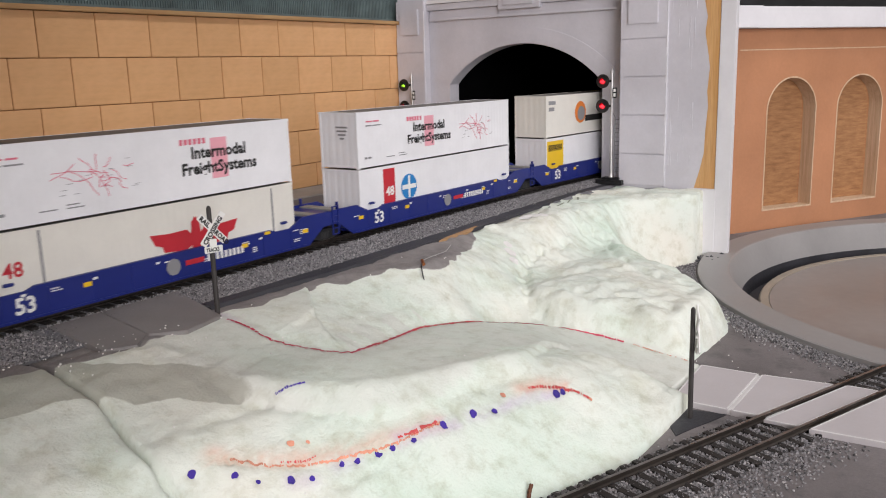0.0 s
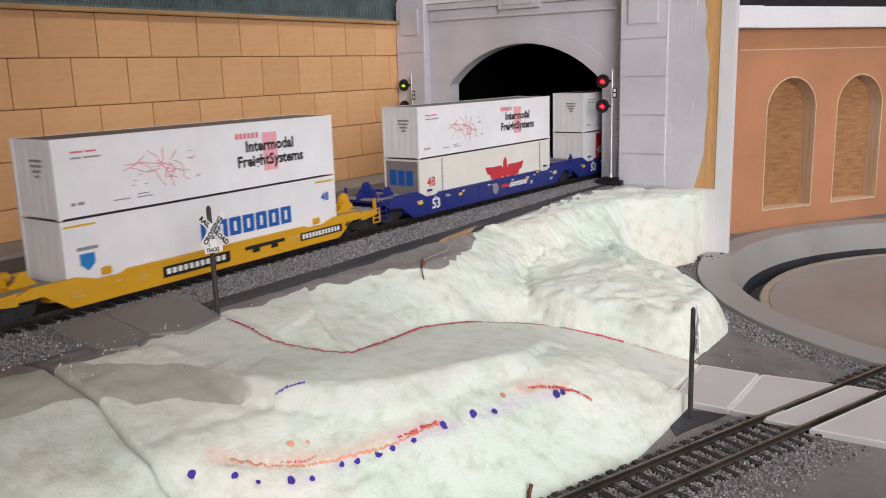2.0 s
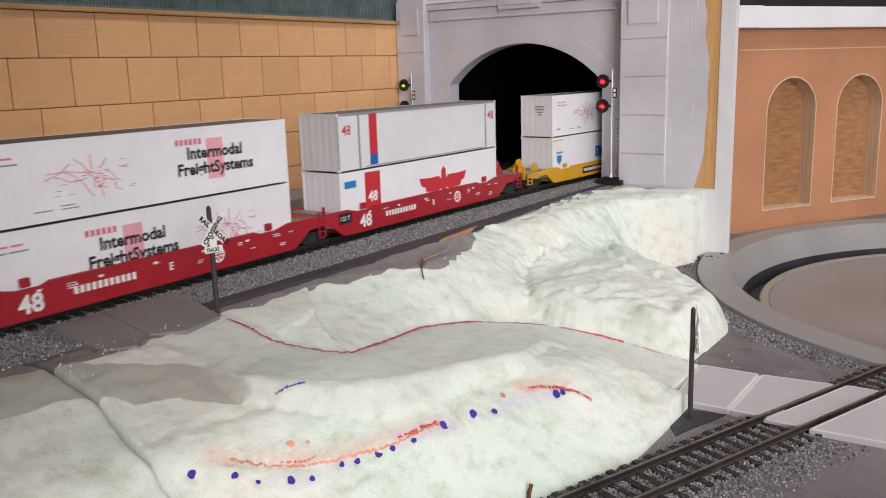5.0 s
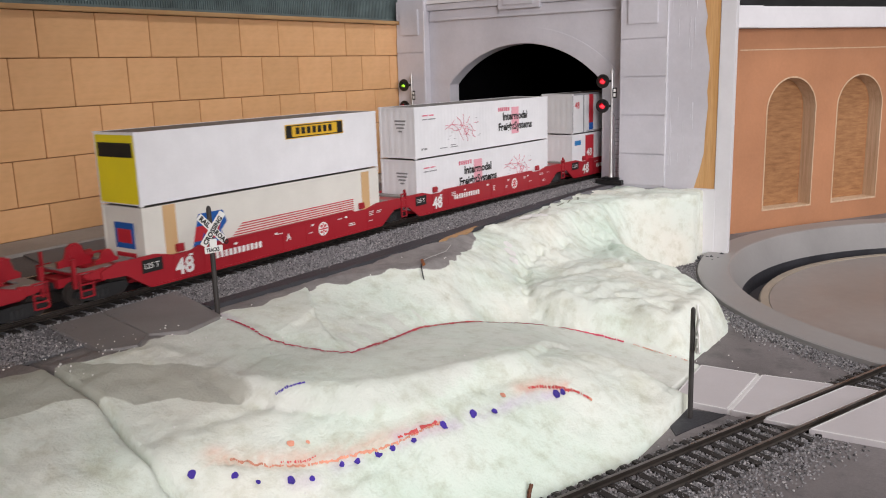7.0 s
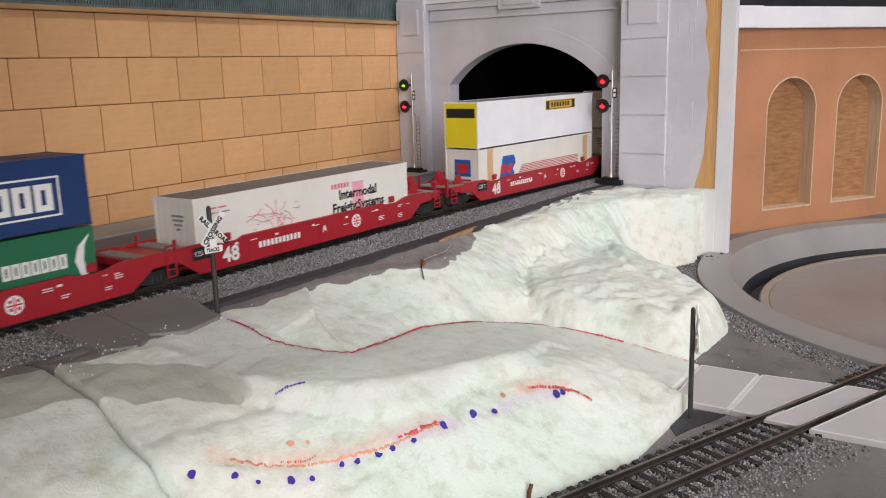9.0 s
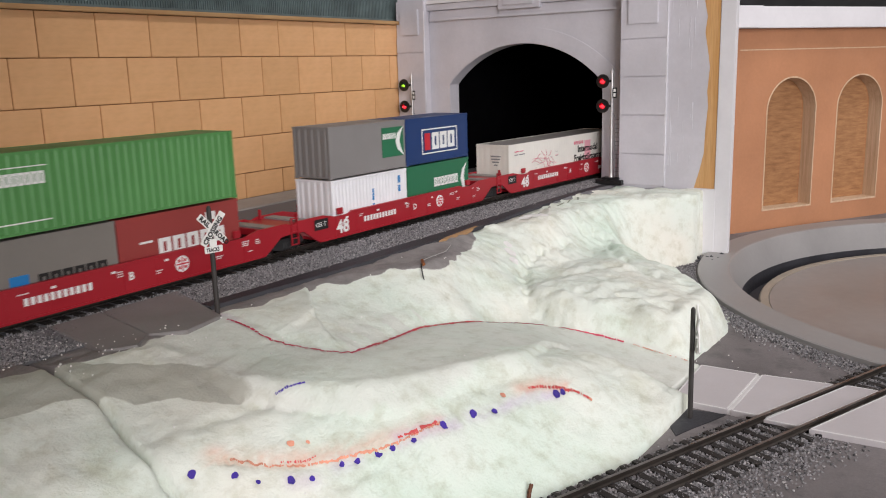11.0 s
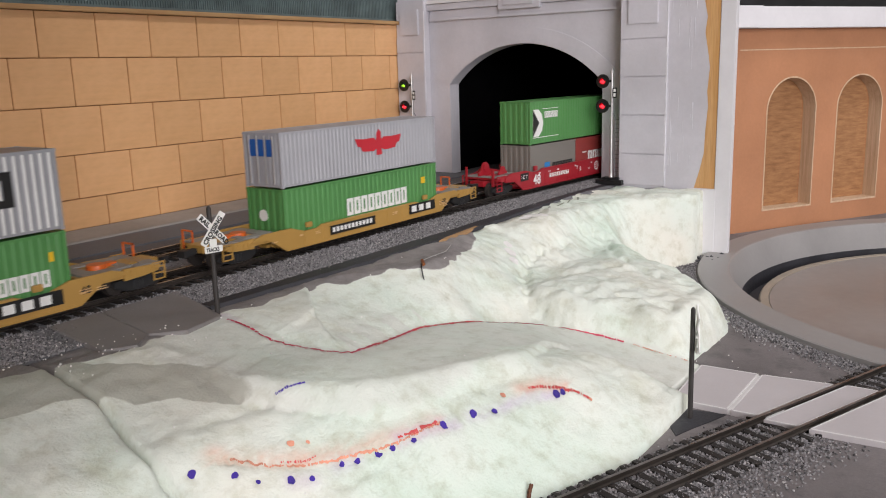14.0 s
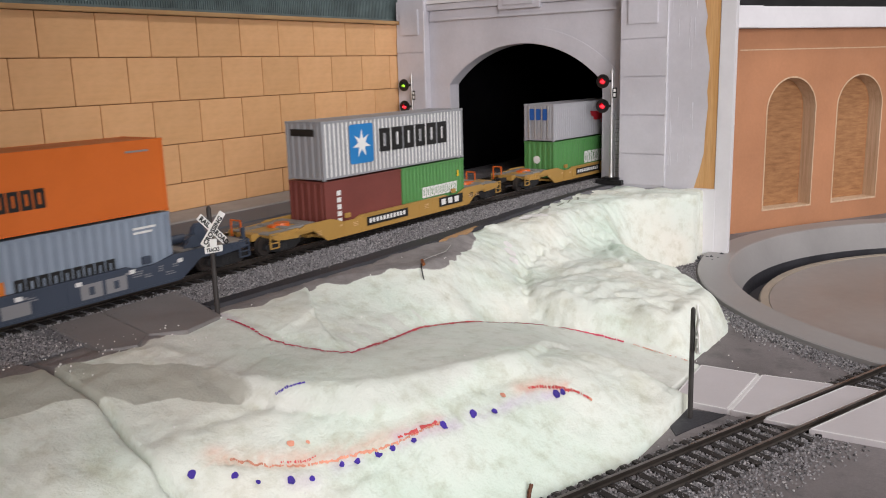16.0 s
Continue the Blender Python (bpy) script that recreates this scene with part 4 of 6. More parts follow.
def grains(name, label, spots, size, seed, parent=None, material=None):
    """Loose stones, one joined mesh of little eight-sided chips."""
    rs = np.random.RandomState(seed)
    base = np.array([(1, 0, 0), (-1, 0, 0), (0, 1, 0), (0, -1, 0), (0, 0, 1), (0, 0, -1)], float)
    tri = np.array([(0, 2, 4), (2, 1, 4), (1, 3, 4), (3, 0, 4), (2, 0, 5), (1, 2, 5), (3, 1, 5), (0, 3, 5)])
    n = len(spots)
    v = base[None] * rs.uniform(0.55, 1.3, (n, 6, 1)) * (size * rs.uniform(0.6, 1.3, (n, 1, 1)))
    q = rs.normal(size=(n, 4))
    q /= np.linalg.norm(q, axis=1, keepdims=True)
    a, b, c, d = q.T
    rot = np.stack([np.stack([1 - 2 * (c * c + d * d), 2 * (b * c - a * d), 2 * (b * d + a * c)], 1), np.stack([2 * (b * c + a * d), 1 - 2 * (b * b + d * d), 2 * (c * d - a * b)], 1), np.stack([2 * (b * d - a * c), 2 * (c * d + a * b), 1 - 2 * (b * b + c * c)], 1)], 1)
    v = np.einsum("nij,nkj->nki", rot, v) + np.array(spots)[:, None]
    me = bpy.data.meshes.new(name)
    me.from_pydata((v.reshape(-1, 3) * MM).tolist(), [], (tri[None] + 6 * np.arange(n)[:, None, None]).reshape(-1, 3).tolist())
    me.materials.append(material or GRAINS)
    return tagged(new(name, me), label, "loose ballast", kind="stuff")


def scatter():
    rnd = random.Random(77)
    spots = []
    for k in range(25000):
        x = -120 + 570 * rnd.random() ** 1.25
        y = rnd.uniform(edge_in(x) - 0.5, -13.5)
        if -66 < x < 0 and y < -18 and rnd.random() > 0.05:
            continue
        if x < -58:
            y = rnd.uniform(-48, -13)
        spots.append((x, y + track_y(x), -1.7 - 1.3 * smoothstep(-19, -44, y) + rnd.uniform(-0.2, 0.3)))
    for k in range(7000):
        x = rnd.uniform(-110, 450)
        y = rnd.uniform(-13, 78)
        if -64 < x < -2 and abs(y) < 7:
            continue
        spots.append((x, y + track_y(x), -1.8 + rnd.uniform(-0.2, 0.25)))
    grains("ballast_stones", "fine grey stone ballast along the main tracks", spots, 0.48, 5)
    spots = []
    for k in range(30000):
        s = rnd.uniform(-60, 330)
        o = rnd.triangular(-36, 21, -13) if rnd.random() < 0.6 else rnd.uniform(-15, 17)
        x, y = FG_AT.x + s * FG_DIR.x + o * FG_N.x, FG_AT.y + s * FG_DIR.y + o * FG_N.y
        if 112 < x < 177 and y < -212:
            continue
        if foam_height(x, y) > YARD_Z - 1:
            continue
        spots.append((x, y, -55.6 + (0.55 if abs(o) < 15 else 0.1) + rnd.uniform(-0.2, 0.3)))
    grains("yard_stones", "loose grey ballast round the yard track", spots, 0.6, 6)
    spots = []
    for k in range(9000):
        a = radians(rnd.uniform(95, 205))
        r = 250.5 + abs(rnd.gauss(0, 7.5))
        x, y = PIT[0] + r * math.cos(a), PIT[1] + r * math.sin(a)
        if 112 < x < 174 and y < -212:
            continue
        spots.append((x, y, -55.3 + rnd.uniform(-0.2, 0.4)))
    grains("pit_edge_stones", "grey ballast ring round the turntable pit", spots, 0.6, 7)
    spots = []
    for k in range(210):
        c = rnd.choice((0, 0, 1, 2, 3, 4, 4))
        if c == 0:
            x, y = rnd.gauss(-60, 26), rnd.gauss(-55, 12)
            z = max(foam_height(x, y), -3) + 0.2
        elif c == 1:
            x, y = rnd.uniform(170, 260), rnd.uniform(-300, -205)
            z = -55.4 if math.hypot(x - PIT[0], y - PIT[1]) > 250 else -71.0
        elif c == 2:
            x, y = rnd.gauss(300, 14), rnd.gauss(-72, 5)
            z = foam_height(x, y) + 0.3
        elif c == 3:
            x, y = rnd.uniform(60, 420), rnd.uniform(-46, -36)
            z = -2.7
        else:
            x, y = rnd.uniform(-100, 150), rnd.uniform(-165, -60)
            z = foam_height(x, y) + 0.15
        if z > -60 or z == -71.0:
            spots.append((x, y, z))
    grains("plaster_crumbs", "white plaster crumbs scattered on the layout", spots, 0.42, 8, material=CRUMB)


scatter()


POSTRUST = surface("rusty_nail", (0.13, 0.05, 0.025), 0.6, 0.3, vary=0.3)


def build_oddments():
    w = thing("loose_wire", "dark wire with an orange component sticking out of the foam", "wire")
    bm = bmesh.new()
    pts = [(108.3, -84.6, -2.4), (104.5, -86.5, -3.0), (101, -90, -7.5), (97.5, -94.5, -12.5), (94, -99.5, -17.5)]
    for k in range(16):
        rod(bm, along(pts, k / 16), along(pts, (k + 1) / 16), 0.32, n=6)
    part("wire", bm, DARKMETAL, w)
    bm = bmesh.new()
    rod(bm, (107.6, -85.6, -2.6), (110.2, -82.8, -1.2), 1.0, 0.9, 10)
    part("component", bm, COPPER, w, "orange component")
    bm = bmesh.new()
    pts = [(110.2, -82.8, -1.4), (122, -82, -1.2), (136, -80, -1.8), (150, -74, -1.6)]
    for k in range(10):
        rod(bm, along(pts, k / 10), along(pts, (k + 1) / 10), 0.25, n=6)
    part("lead", bm, SILVER, w, "thin silver lead")
    bm = bmesh.new()
    pts = [(4, -204, -56), (5.5, -203.5, -52.5), (8, -203, -50.5)]
    for k in range(8):
        rod(bm, along(pts, k / 8), along(pts, (k + 1) / 8), 0.75, 0.75, 8)
    tagged(part("bent_nail", bm, POSTRUST), "rusty bent nail beside the yard track", "nail")
    rnd = random.Random(9)
    bm = bmesh.new()
    for k in range(26):
        x, y = rnd.uniform(395, 420), rnd.uniform(-150, -128)
        m = Matrix.Translation((x, y, -54.6)) @ Euler((rnd.random(), rnd.random(), rnd.random() * 6)).to_matrix().to_4x4()
        box(bm, -rnd.uniform(1, 5), rnd.uniform(1, 5), -1.2, 1.2, -0.6, 0.6, m)
    tagged(part("dark_rubble", bm, BLACKSEAL), "dark scraps of rubble at the foot of the pier", "rubble", kind="stuff")
    bm = bmesh.new()
    prism(bm, [(84, -229.5), (92, -224), (101, -221.5), (113, -222), (116, -241), (106, -237.5), (96, -233.5)], "z", -56.5, -55.2)
    tagged(part("black_patch", bm, BLACKSEAL), "black sealant patch on the yard beside the crossing", "ground patch", kind="structure")
    bm = bmesh.new()
    prism(bm, [(162, -57.5), (176, -59.5), (194, -58), (211, -54), (212, -51.5), (192, -53.5), (172, -55)], "z", -4.2, -2.6)
    tagged(part("cork_strip", bm, CORK, bevel=0.3), "bare cork roadbed strip showing beside the black edge", "roadbed", kind="structure")
    # pale torn patches and faint dark smudges on top of the bank
    for k, (x, y, r) in enumerate(((262, -66, 6), (268, -72, 5), (256, -62, 4), (200, -84, 4), (194, -90, 3), (206, -79, 3))):
        blot(x, y, r, CRUMB, 60 + k, "torn_patch")
    smudge = surface("olive_stencil_smudge", (0.30, 0.33, 0.26), 0.8, vary=0.3)
    for k in range(7):
        ribbon("stencil_bar", [(262 + 16 * k, -55.5 - 2.5 * (k % 2)), (267 + 16 * k, -59), (272 + 16 * k, -61 + 2 * (k % 3))], 1.8, smudge, 80 + k, "faint stencil bar", 0.1, 14)


build_oddments()


# ---- the train ----
RUN = [(0.0, 0.0), (1.5, 209.5), (2.0, 283.0), (3.5, 488.0), (4.0, 563.5), (6.5, 917.5), (9.0, 1266.0), (11.5, 1629.0), (12.5, 1769.0), (13.5, 1920.0), (14.5, 2060.0), (16.0, 2287.4)]
MOVING = []


def paint(name, colour, rough=0.42, dirt=0.0, dirt_colour=(0.3, 0.25, 0.2), vary=0.05):
    return surface(name, colour, rough, grain=700, stain=45, vary=vary, dirt=dirt, dirt_colour=dirt_colour, bump=0.05)


WHITE = paint("white_container_paint", (0.78, 0.78, 0.80))
CREAM = paint("cream_container_paint", (0.74, 0.72, 0.66))
PALEGREY = paint("pale_grey_container_paint", (0.66, 0.66, 0.67))
SILVERGREY = paint("silver_grey_container", (0.36, 0.36, 0.385), 0.4)
RIBGREY = paint("dark_silver_container", (0.30, 0.305, 0.32), 0.4)
MIDGREY = paint("mid_grey_container", (0.225, 0.215, 0.21))
GREEN = paint("bright_green_container", (0.085, 0.255, 0.075))
DEEPGREEN = paint("deep_green_container", (0.02, 0.15, 0.07))
NAVY = paint("navy_container", (0.012, 0.04, 0.14))
OXIDE = paint("brown_red_container", (0.19, 0.05, 0.04), 0.55, vary=0.12)
KRED = paint("brick_red_container", (0.29, 0.045, 0.04), 0.5)
WARMGREY = paint("warm_grey_container", (0.20, 0.185, 0.165), 0.5)
ORANGE = paint("orange_container", (0.62, 0.14, 0.02))
BLUEGREY = paint("blue_grey_container", (0.24, 0.29, 0.36))
YELLOW = paint("yellow_container_end", (0.80, 0.66, 0.02))
ROOFGREY = paint("grey_container_roof", (0.20, 0.19, 0.18), 0.5, vary=0.12)
CARBLUE = paint("blue_car_paint", (0.012, 0.022, 0.17), 0.38)
CARRED = paint("red_car_paint", (0.35, 0.014, 0.024), 0.4)
CARYELLOW = paint("yellow_car_paint", (0.62, 0.33, 0.015), 0.4)
CARTAN = paint("mustard_car_paint", (0.43, 0.25, 0.065), 0.45)
CARSLATE = paint("slate_blue_car_paint", (0.05, 0.065, 0.095), 0.5)
LOCKORANGE = paint("orange_lock_paint", (0.66, 0.13, 0.02))
PLATEGREY = surface("grey_walkway_plate", (0.27, 0.265, 0.25), 0.5, vary=0.15)
TRUCKBLACK = surface("black_truck_casting", (0.02, 0.02, 0.021), 0.55, vary=0.2)
WHEELSTEEL = surface("wheel_steel", (0.07, 0.06, 0.055), 0.45, 0.6)
INKS = {"rose": paint("rose_red_lines", (0.68, 0.17, 0.24)), "black": SIGNBLACK, "white": paint("white_lettering", (0.78, 0.78, 0.76)), "red": paint("red_lettering", (0.52, 0.025, 0.04)), "pink": paint("pink_stripe", (0.76, 0.36, 0.42)),
        "blue": paint("blue_lettering", (0.012, 0.10, 0.38)), "sky": paint("light_blue_panel", (0.02, 0.20, 0.50)), "yellow": paint("yellow_panel", (0.78, 0.50, 0.02)),
        "orange": paint("orange_mark", (0.70, 0.20, 0.03)), "rust": paint("rust_streak", (0.62, 0.40, 0.20)), "grey": paint("grey_mark", (0.25, 0.25, 0.26)), "green": DEEPGREEN, "gold": paint("gold_panel", (0.70, 0.42, 0.03))}


def text_mesh(body, high, ink, bold=0.0, wide=1.0):
    """A flat word in the built-in font, letter height in mm, lying in x and z, facing -y."""
    cu = bpy.data.curves.new("word", "FONT")
    cu.body, cu.size, cu.offset, cu.resolution_u = body, 1.0, bold, 2
    ob = bpy.data.objects.new("word", cu)
    scene.collection.objects.link(ob)
    bpy.context.view_layer.update()
    me = bpy.data.meshes.new_from_object(ob.evaluated_get(bpy.context.evaluated_depsgraph_get()))
    bpy.data.objects.remove(ob)
    s = high / 0.70
    me.transform(Matrix(((s * MM * wide, 0, 0, 0), (0, 0, 1, 0), (0, s * MM, 0, 0), (0, 0, 0, 1))))
    me.materials.clear()
    me.materials.append(INKS[ink])
    return me


WORDS = {}


def word(parent, body, x, y, z, high, ink, bold=0.02, wide=1.0, name="lettering", slant=0.0):
    key = (body, high, ink, bold, wide)
    if key not in WORDS:
        WORDS[key] = text_mesh(*key)
    ob = part(name, WORDS[key], None, parent)
    ob.matrix_basis = pose(x * MM, y * MM, z * MM, 0, slant, 0)
    return ob


def name_bars(parent, ink, x, y, z, wide, high, count, name="name_bar"):
    """A name drawn as plain upright blocks, hollow where large, one for each letter."""
    w = wide / count
    if high < 4.5:
        rows = [(0, w * 0.64, y - 0.12, y, z, z + high)]
    else:
        o, t, u = w * 0.86, w * 0.32, min(w * 0.3, high * 0.22)
        rows = [(0, t, y - 0.12, y, z, z + high), (o - t, o, y - 0.12, y, z, z + high), (t, o - t, y - 0.12, y, z, z + u), (t, o - t, y - 0.12, y, z + high - u, z + high)]
    me = mesh_of(name, boxes(*rows), INKS[ink])
    for k in range(count):
        part(name, me, None, parent).location = ((x + k * w) * MM, 0, 0)


def mark(parent, ink, rows, name="marking", y=None):
    """Painted flat panels (x0, x1, z0, z1) on the near side."""
    for x0, x1, z0, z1 in rows:
        part(name, boxes((x0, x1, y - 0.12, y, z0, z1)), INKS[ink], parent)


def flat(parent, ink, outline, y, name="emblem"):
    bm = bmesh.new()
    prism(bm, outline, "y", y - 0.13, y)
    bmesh.ops.triangulate(bm, faces=[f for f in bm.faces if len(f.verts) > 4])
    return part(name, bm, INKS[ink], parent)


def disc(cx, cz, r, n=24):
    return [(cx + r * math.cos(6.2832 * k / n), cz + r * math.sin(6.2832 * k / n)) for k in range(n)]


CASTINGS = {}


def container(name, label, length, wide, high, material, c, z, ribbed=True, roof=None, end=None, group="intermodal containers", ribs=None):
    """A shipping container; its origin is the middle of its floor."""
    ob = thing(name, label, "container", group)
    L, W = length / 2, wide / 2
    fr = 1.3
    # a closed core and one folded sheet on each side
    part("core", boxes((-L + 0.6, L - 0.6, -W + 0.75, W - 0.75, 0.95, high - 0.5)), material, ob)
    n = ribs or int(length / 4.2)
    w = (length - 2 * fr) / n
    deep = 0.34 if wide < 29 else 0.045
    for s in (-1, 1):
        bm = bmesh.new()
        if ribbed:
            row = []
            for k in range(n):
                x = -L + fr + k * w
                row += [(x, W - 0.12 - deep), (x + w * 0.22, W - 0.12 - deep), (x + w * 0.36, W - 0.12), (x + w * 0.72, W - 0.12), (x + w * 0.86, W - 0.12 - deep)]
            row.append((L - fr, W - 0.12 - deep))
        else:
            row = [(-L + fr, W - 0.15), (L - fr, W - 0.15)]
        lo = [bm.verts.new((x, s * y, 1.1)) for x, y in row]
        hi = [bm.verts.new((x, s * y, high - 0.9)) for x, y in row]
        for k in range(len(row) - 1):
            bm.faces.new((lo[k], lo[k + 1], hi[k + 1], hi[k]))
        part("side_panel", bm, material, ob)
    bm = bmesh.new()
    for s in (-1, 1):
        for e in (-1, 1):
            box(bm, *sorted((e * L, e * (L - fr))), *sorted((s * W, s * (W - fr))), 0, high)
        box(bm, -L + fr, L - fr, *sorted((s * W, s * (W - 0.8))), 0.55, 1.6)
        box(bm, -L + fr, L - fr, *sorted((s * W, s * (W - 0.8))), high - 1.1, high)
    for e in (-1, 1):
        box(bm, *sorted((e * L, e * (L - 0.9))), -W + fr, W - fr, 0.55, 1.6)
        box(bm, *sorted((e * L, e * (L - 0.9))), -W + fr, W - fr, high - 1.3, high)
    part("corner_frame", bm, material, ob)
    part("roof", boxes((-L + 0.7, L - 0.7, -W + 0.8, W - 0.8, high - 0.5, high - 0.15)), roof or material, ob)
    bm, row = bmesh.new(), []
    back = 0.62 if wide < 29 else 0.3
    for k in range(5):
        y, q = -W + 1.3 + k * (wide - 2.6) / 5, (wide - 2.6) / 5
        row += [(y, back), (y + q * 0.2, back), (y + q * 0.35, 0.2), (y + q * 0.75, 0.2), (y + q * 0.9, back)]
    row.append((W - 1.3, back))
    lo = [bm.verts.new((-L + d, y, 1.2)) for y, d in row]
    hi = [bm.verts.new((-L + d, y, high - 1.2)) for y, d in row]
    for k in range(len(row) - 1):
        bm.faces.new((lo[k], lo[k + 1], hi[k + 1], hi[k]))
    part("end_panel", bm, end or material, ob)
    if material not in CASTINGS:
        CASTINGS[material] = mesh_of("corner_casting", boxes((-0.95, 0.95, -0.9, 0.9, -0.05, 1.35)), material)
    for e in (-1, 1):
        for s in (-1, 1):
            for zz in (0, high - 1.25):
                part("corner_casting", CASTINGS[material], None, ob).location = (e * (L - 0.8) * MM, s * (W - 0.75) * MM, zz * MM)
    MOVING.append((ob, c, z))
    return ob, -W - 0.02


WHEELS, ROLLING = [], []


def truck(parent, x):
    bm = bmesh.new()
    for s in (-1, 1):
        prism(bm, [(x - 13, 4.2), (x - 9, 2.2), (x - 3.5, 1.2), (x + 3.5, 1.2), (x + 9, 2.2), (x + 13, 4.2), (x + 12, 6.6), (x + 4, 7.2), (x - 4, 7.2), (x - 12, 6.6)], "y", s * 11.6 - 1.2, s * 11.6 + 1.2)
    box(bm, x - 3, x + 3, -11, 11, 3.5, 7)
    for k in (-2.2, 0, 2.2):
        for s in (-1, 1):
            rod(bm, (x + k, s * 12.6, 2.2), (x + k, s * 12.6, 5.5), 0.8, n=8)
    t = part("truck", bm, TRUCKBLACK, parent, "black bogie casting")
    for dx in (-10, 10):
        if not WHEELS:
            bm = bmesh.new()
            for s in (-1, 1):
                rod(bm, (0, s * 7.2, 0), (0, s * 9.2, 0), 4.9, n=24)
                rod(bm, (0, s * 6.6, 0), (0, s * 7.2, 0), 5.4, n=24)
                rod(bm, (0, s * 9.2, 0), (0, s * 9.5, 0), 3.6, n=20)
                for k in range(5):
                    a = 6.2832 * k / 5
                    rod(bm, (2.6 * math.cos(a), s * 9.4, 2.6 * math.sin(a)), (2.6 * math.cos(a), s * 9.7, 2.6 * math.sin(a)), 0.5, n=6)
            rod(bm, (0, -12.4, 0), (0, 12.4, 0), 1.1)
            WHEELS.append(mesh_of("wheelset", bm, WHEELSTEEL))
        w = part("wheelset", WHEELS[0], None, t, "dark steel wheels on an axle")
        ROLLING.append((w, x + dx))


def well_car(label, material, c, well, side_top, end_top, over, left_free=True, right_free=True, accent=None):
    """A well car; origin at rail level under the middle of the well. over: from the middle to the truck centre."""
    car = thing("well_car", label, "well car", "well cars of the train")
    h, W = well / 2, 16.6
    lo = 1.4
    for s in (-1, 1):
        bm = bmesh.new()
        out = [(-h + 2, lo), (h - 2, lo), (h + 10, 9.5), (h + 22, 10.2), (h + 22, end_top - 2.5), (h + 14, end_top), (h - 6, end_top), (h - 16, side_top - 1.4)]
        out += [(h - 26, side_top - 1.4), (h - 30, side_top), (-h + 30, side_top), (-h + 26, side_top - 1.4), (-h + 16, side_top - 1.4)]
        out += [(-h + 6, end_top), (-h - 14, end_top), (-h - 22, end_top - 2.5), (-h - 22, 10.2), (-h - 10, 9.5)]
        prism(bm, out, "y", *sorted((s * W, s * (W - 1.1))))
        bmesh.ops.triangulate(bm, faces=[f for f in bm.faces if len(f.verts) > 4])
        side = part("side_sill", bm, material, car)
        bm = bmesh.new()
        box(bm, -h + 4, h - 4, *sorted((s * W, s * (W + 0.35))), lo, lo + 1.0)
        box(bm, -h + 30, h - 30, *sorted((s * (W - 1.6), s * (W + 0.3))), side_top - 0.9, side_top + 0.05)
        for k in range(9):
            x = -h + 16 + k * (well - 32) / 8
            box(bm, x - 0.35, x + 0.35, *sorted((s * W, s * (W + 0.2))), lo + 1, side_top - 1.5)
        part("stiffener", bm, material, side)
        for x in (-h + 20, h - 20):
            part("guide", boxes((x - 2.2, x + 2.2, *sorted((s * (W - 1.4), s * (W + 0.25))), end_top - 1.5, side_top + 3.0)), material, side, "raised container guide", bevel=0.3)
    part("well_floor", boxes((-h, h, -3, 3, 2.2, 3.6), *[(x - 3, x + 3, -15.6, 15.6, 2.2, 3.8) for x in (-h + 6, -h / 3, h / 3, h - 6)]), material, car)
    for e, free in ((-1, left_free), (1, right_free)):
        bm = bmesh.new()
        x0, x1 = sorted((e * (h + 1), e * (h + 22)))
        box(bm, x0, x1, -15.4, 15.4, end_top - 5, end_top - 1.6)
        a, b = sorted((e * (h + 20), e * (over + (16 if free else 3))))
        box(bm, a, b, -6, 6, 8.2, 12.0)
        box(bm, *sorted((e * (over - 5), e * (over + 5))), -7.5, 7.5, 7.3, 8.3)
        pl = part("end_platform", bm, material, car)
        bm = boxes((*sorted((e * (h + 3), e * (h + 10))), -14.6, 14.6, end_top - 1.6, end_top - 0.7))
        if free:
            box(bm, *sorted((e * (h + 14), e * (over + 8))), -13.5, -8.5, end_top - 2.0, end_top - 1.2)
            box(bm, *sorted((e * (h + 14), e * (over + 8))), 8.5, 13.5, end_top - 2.0, end_top - 1.2)
            box(bm, *sorted((e * (over + 5), e * (over + 11))), -15, 15, end_top - 2.0, end_top - 1.2)
        part("walkway", bm, PLATEGREY, pl, "grey tread walkway plate")
        if free:
            for s in (-1, 1):
                bm = bmesh.new()
                y0, y1 = sorted((s * 14.4, s * 15.9))
                prism(bm, [(e * (h + 20), end_top - 6.2), (e * (h + 20), end_top - 0.9), (e * (over + 5), end_top - 1.5), (e * (over + 9), end_top - 2.2), (e * (over + 9), end_top - 4.6), (e * (over + 2), end_top - 5.6)], "y", y0, y1)
                for k in range(4):
                    x = e * (h + 24 + k * (over - h - 16) / 4)
                    box(bm, x - 0.5, x + 0.5, *sorted((s * 15.9, s * 16.3)), end_top - 4.8, end_top - 2.0)
                part("end_sill", bm, material, pl, "ribbed end sill")
        if free or e < 0:
            truck(car, e * over)
        if not free and e > 0:
            bm = bmesh.new()
            xs = h + 20
            for dx in (-2.4, 2.4):
                box(bm, xs + dx - 0.35, xs + dx + 0.35, -17.2, -16.5, 3.6, end_top + 2.5)
            for zz in (4.0, 7.4, 10.8, 14.2, end_top + 2.0):
                box(bm, xs - 2.4, xs + 2.4, -17.2, -16.5, zz - 0.3, zz + 0.3)
            part("end_ladder", bm, material, car, "side ladder")
            part("end_post", boxes((h + 24, h + 25, -15, -13.6, 8, end_top + 4), (h + 24, h + 25, 13.6, 15, 8, end_top + 4), (h + 24, h + 25, -15, 15, 11, 13)), material, car, "end post")
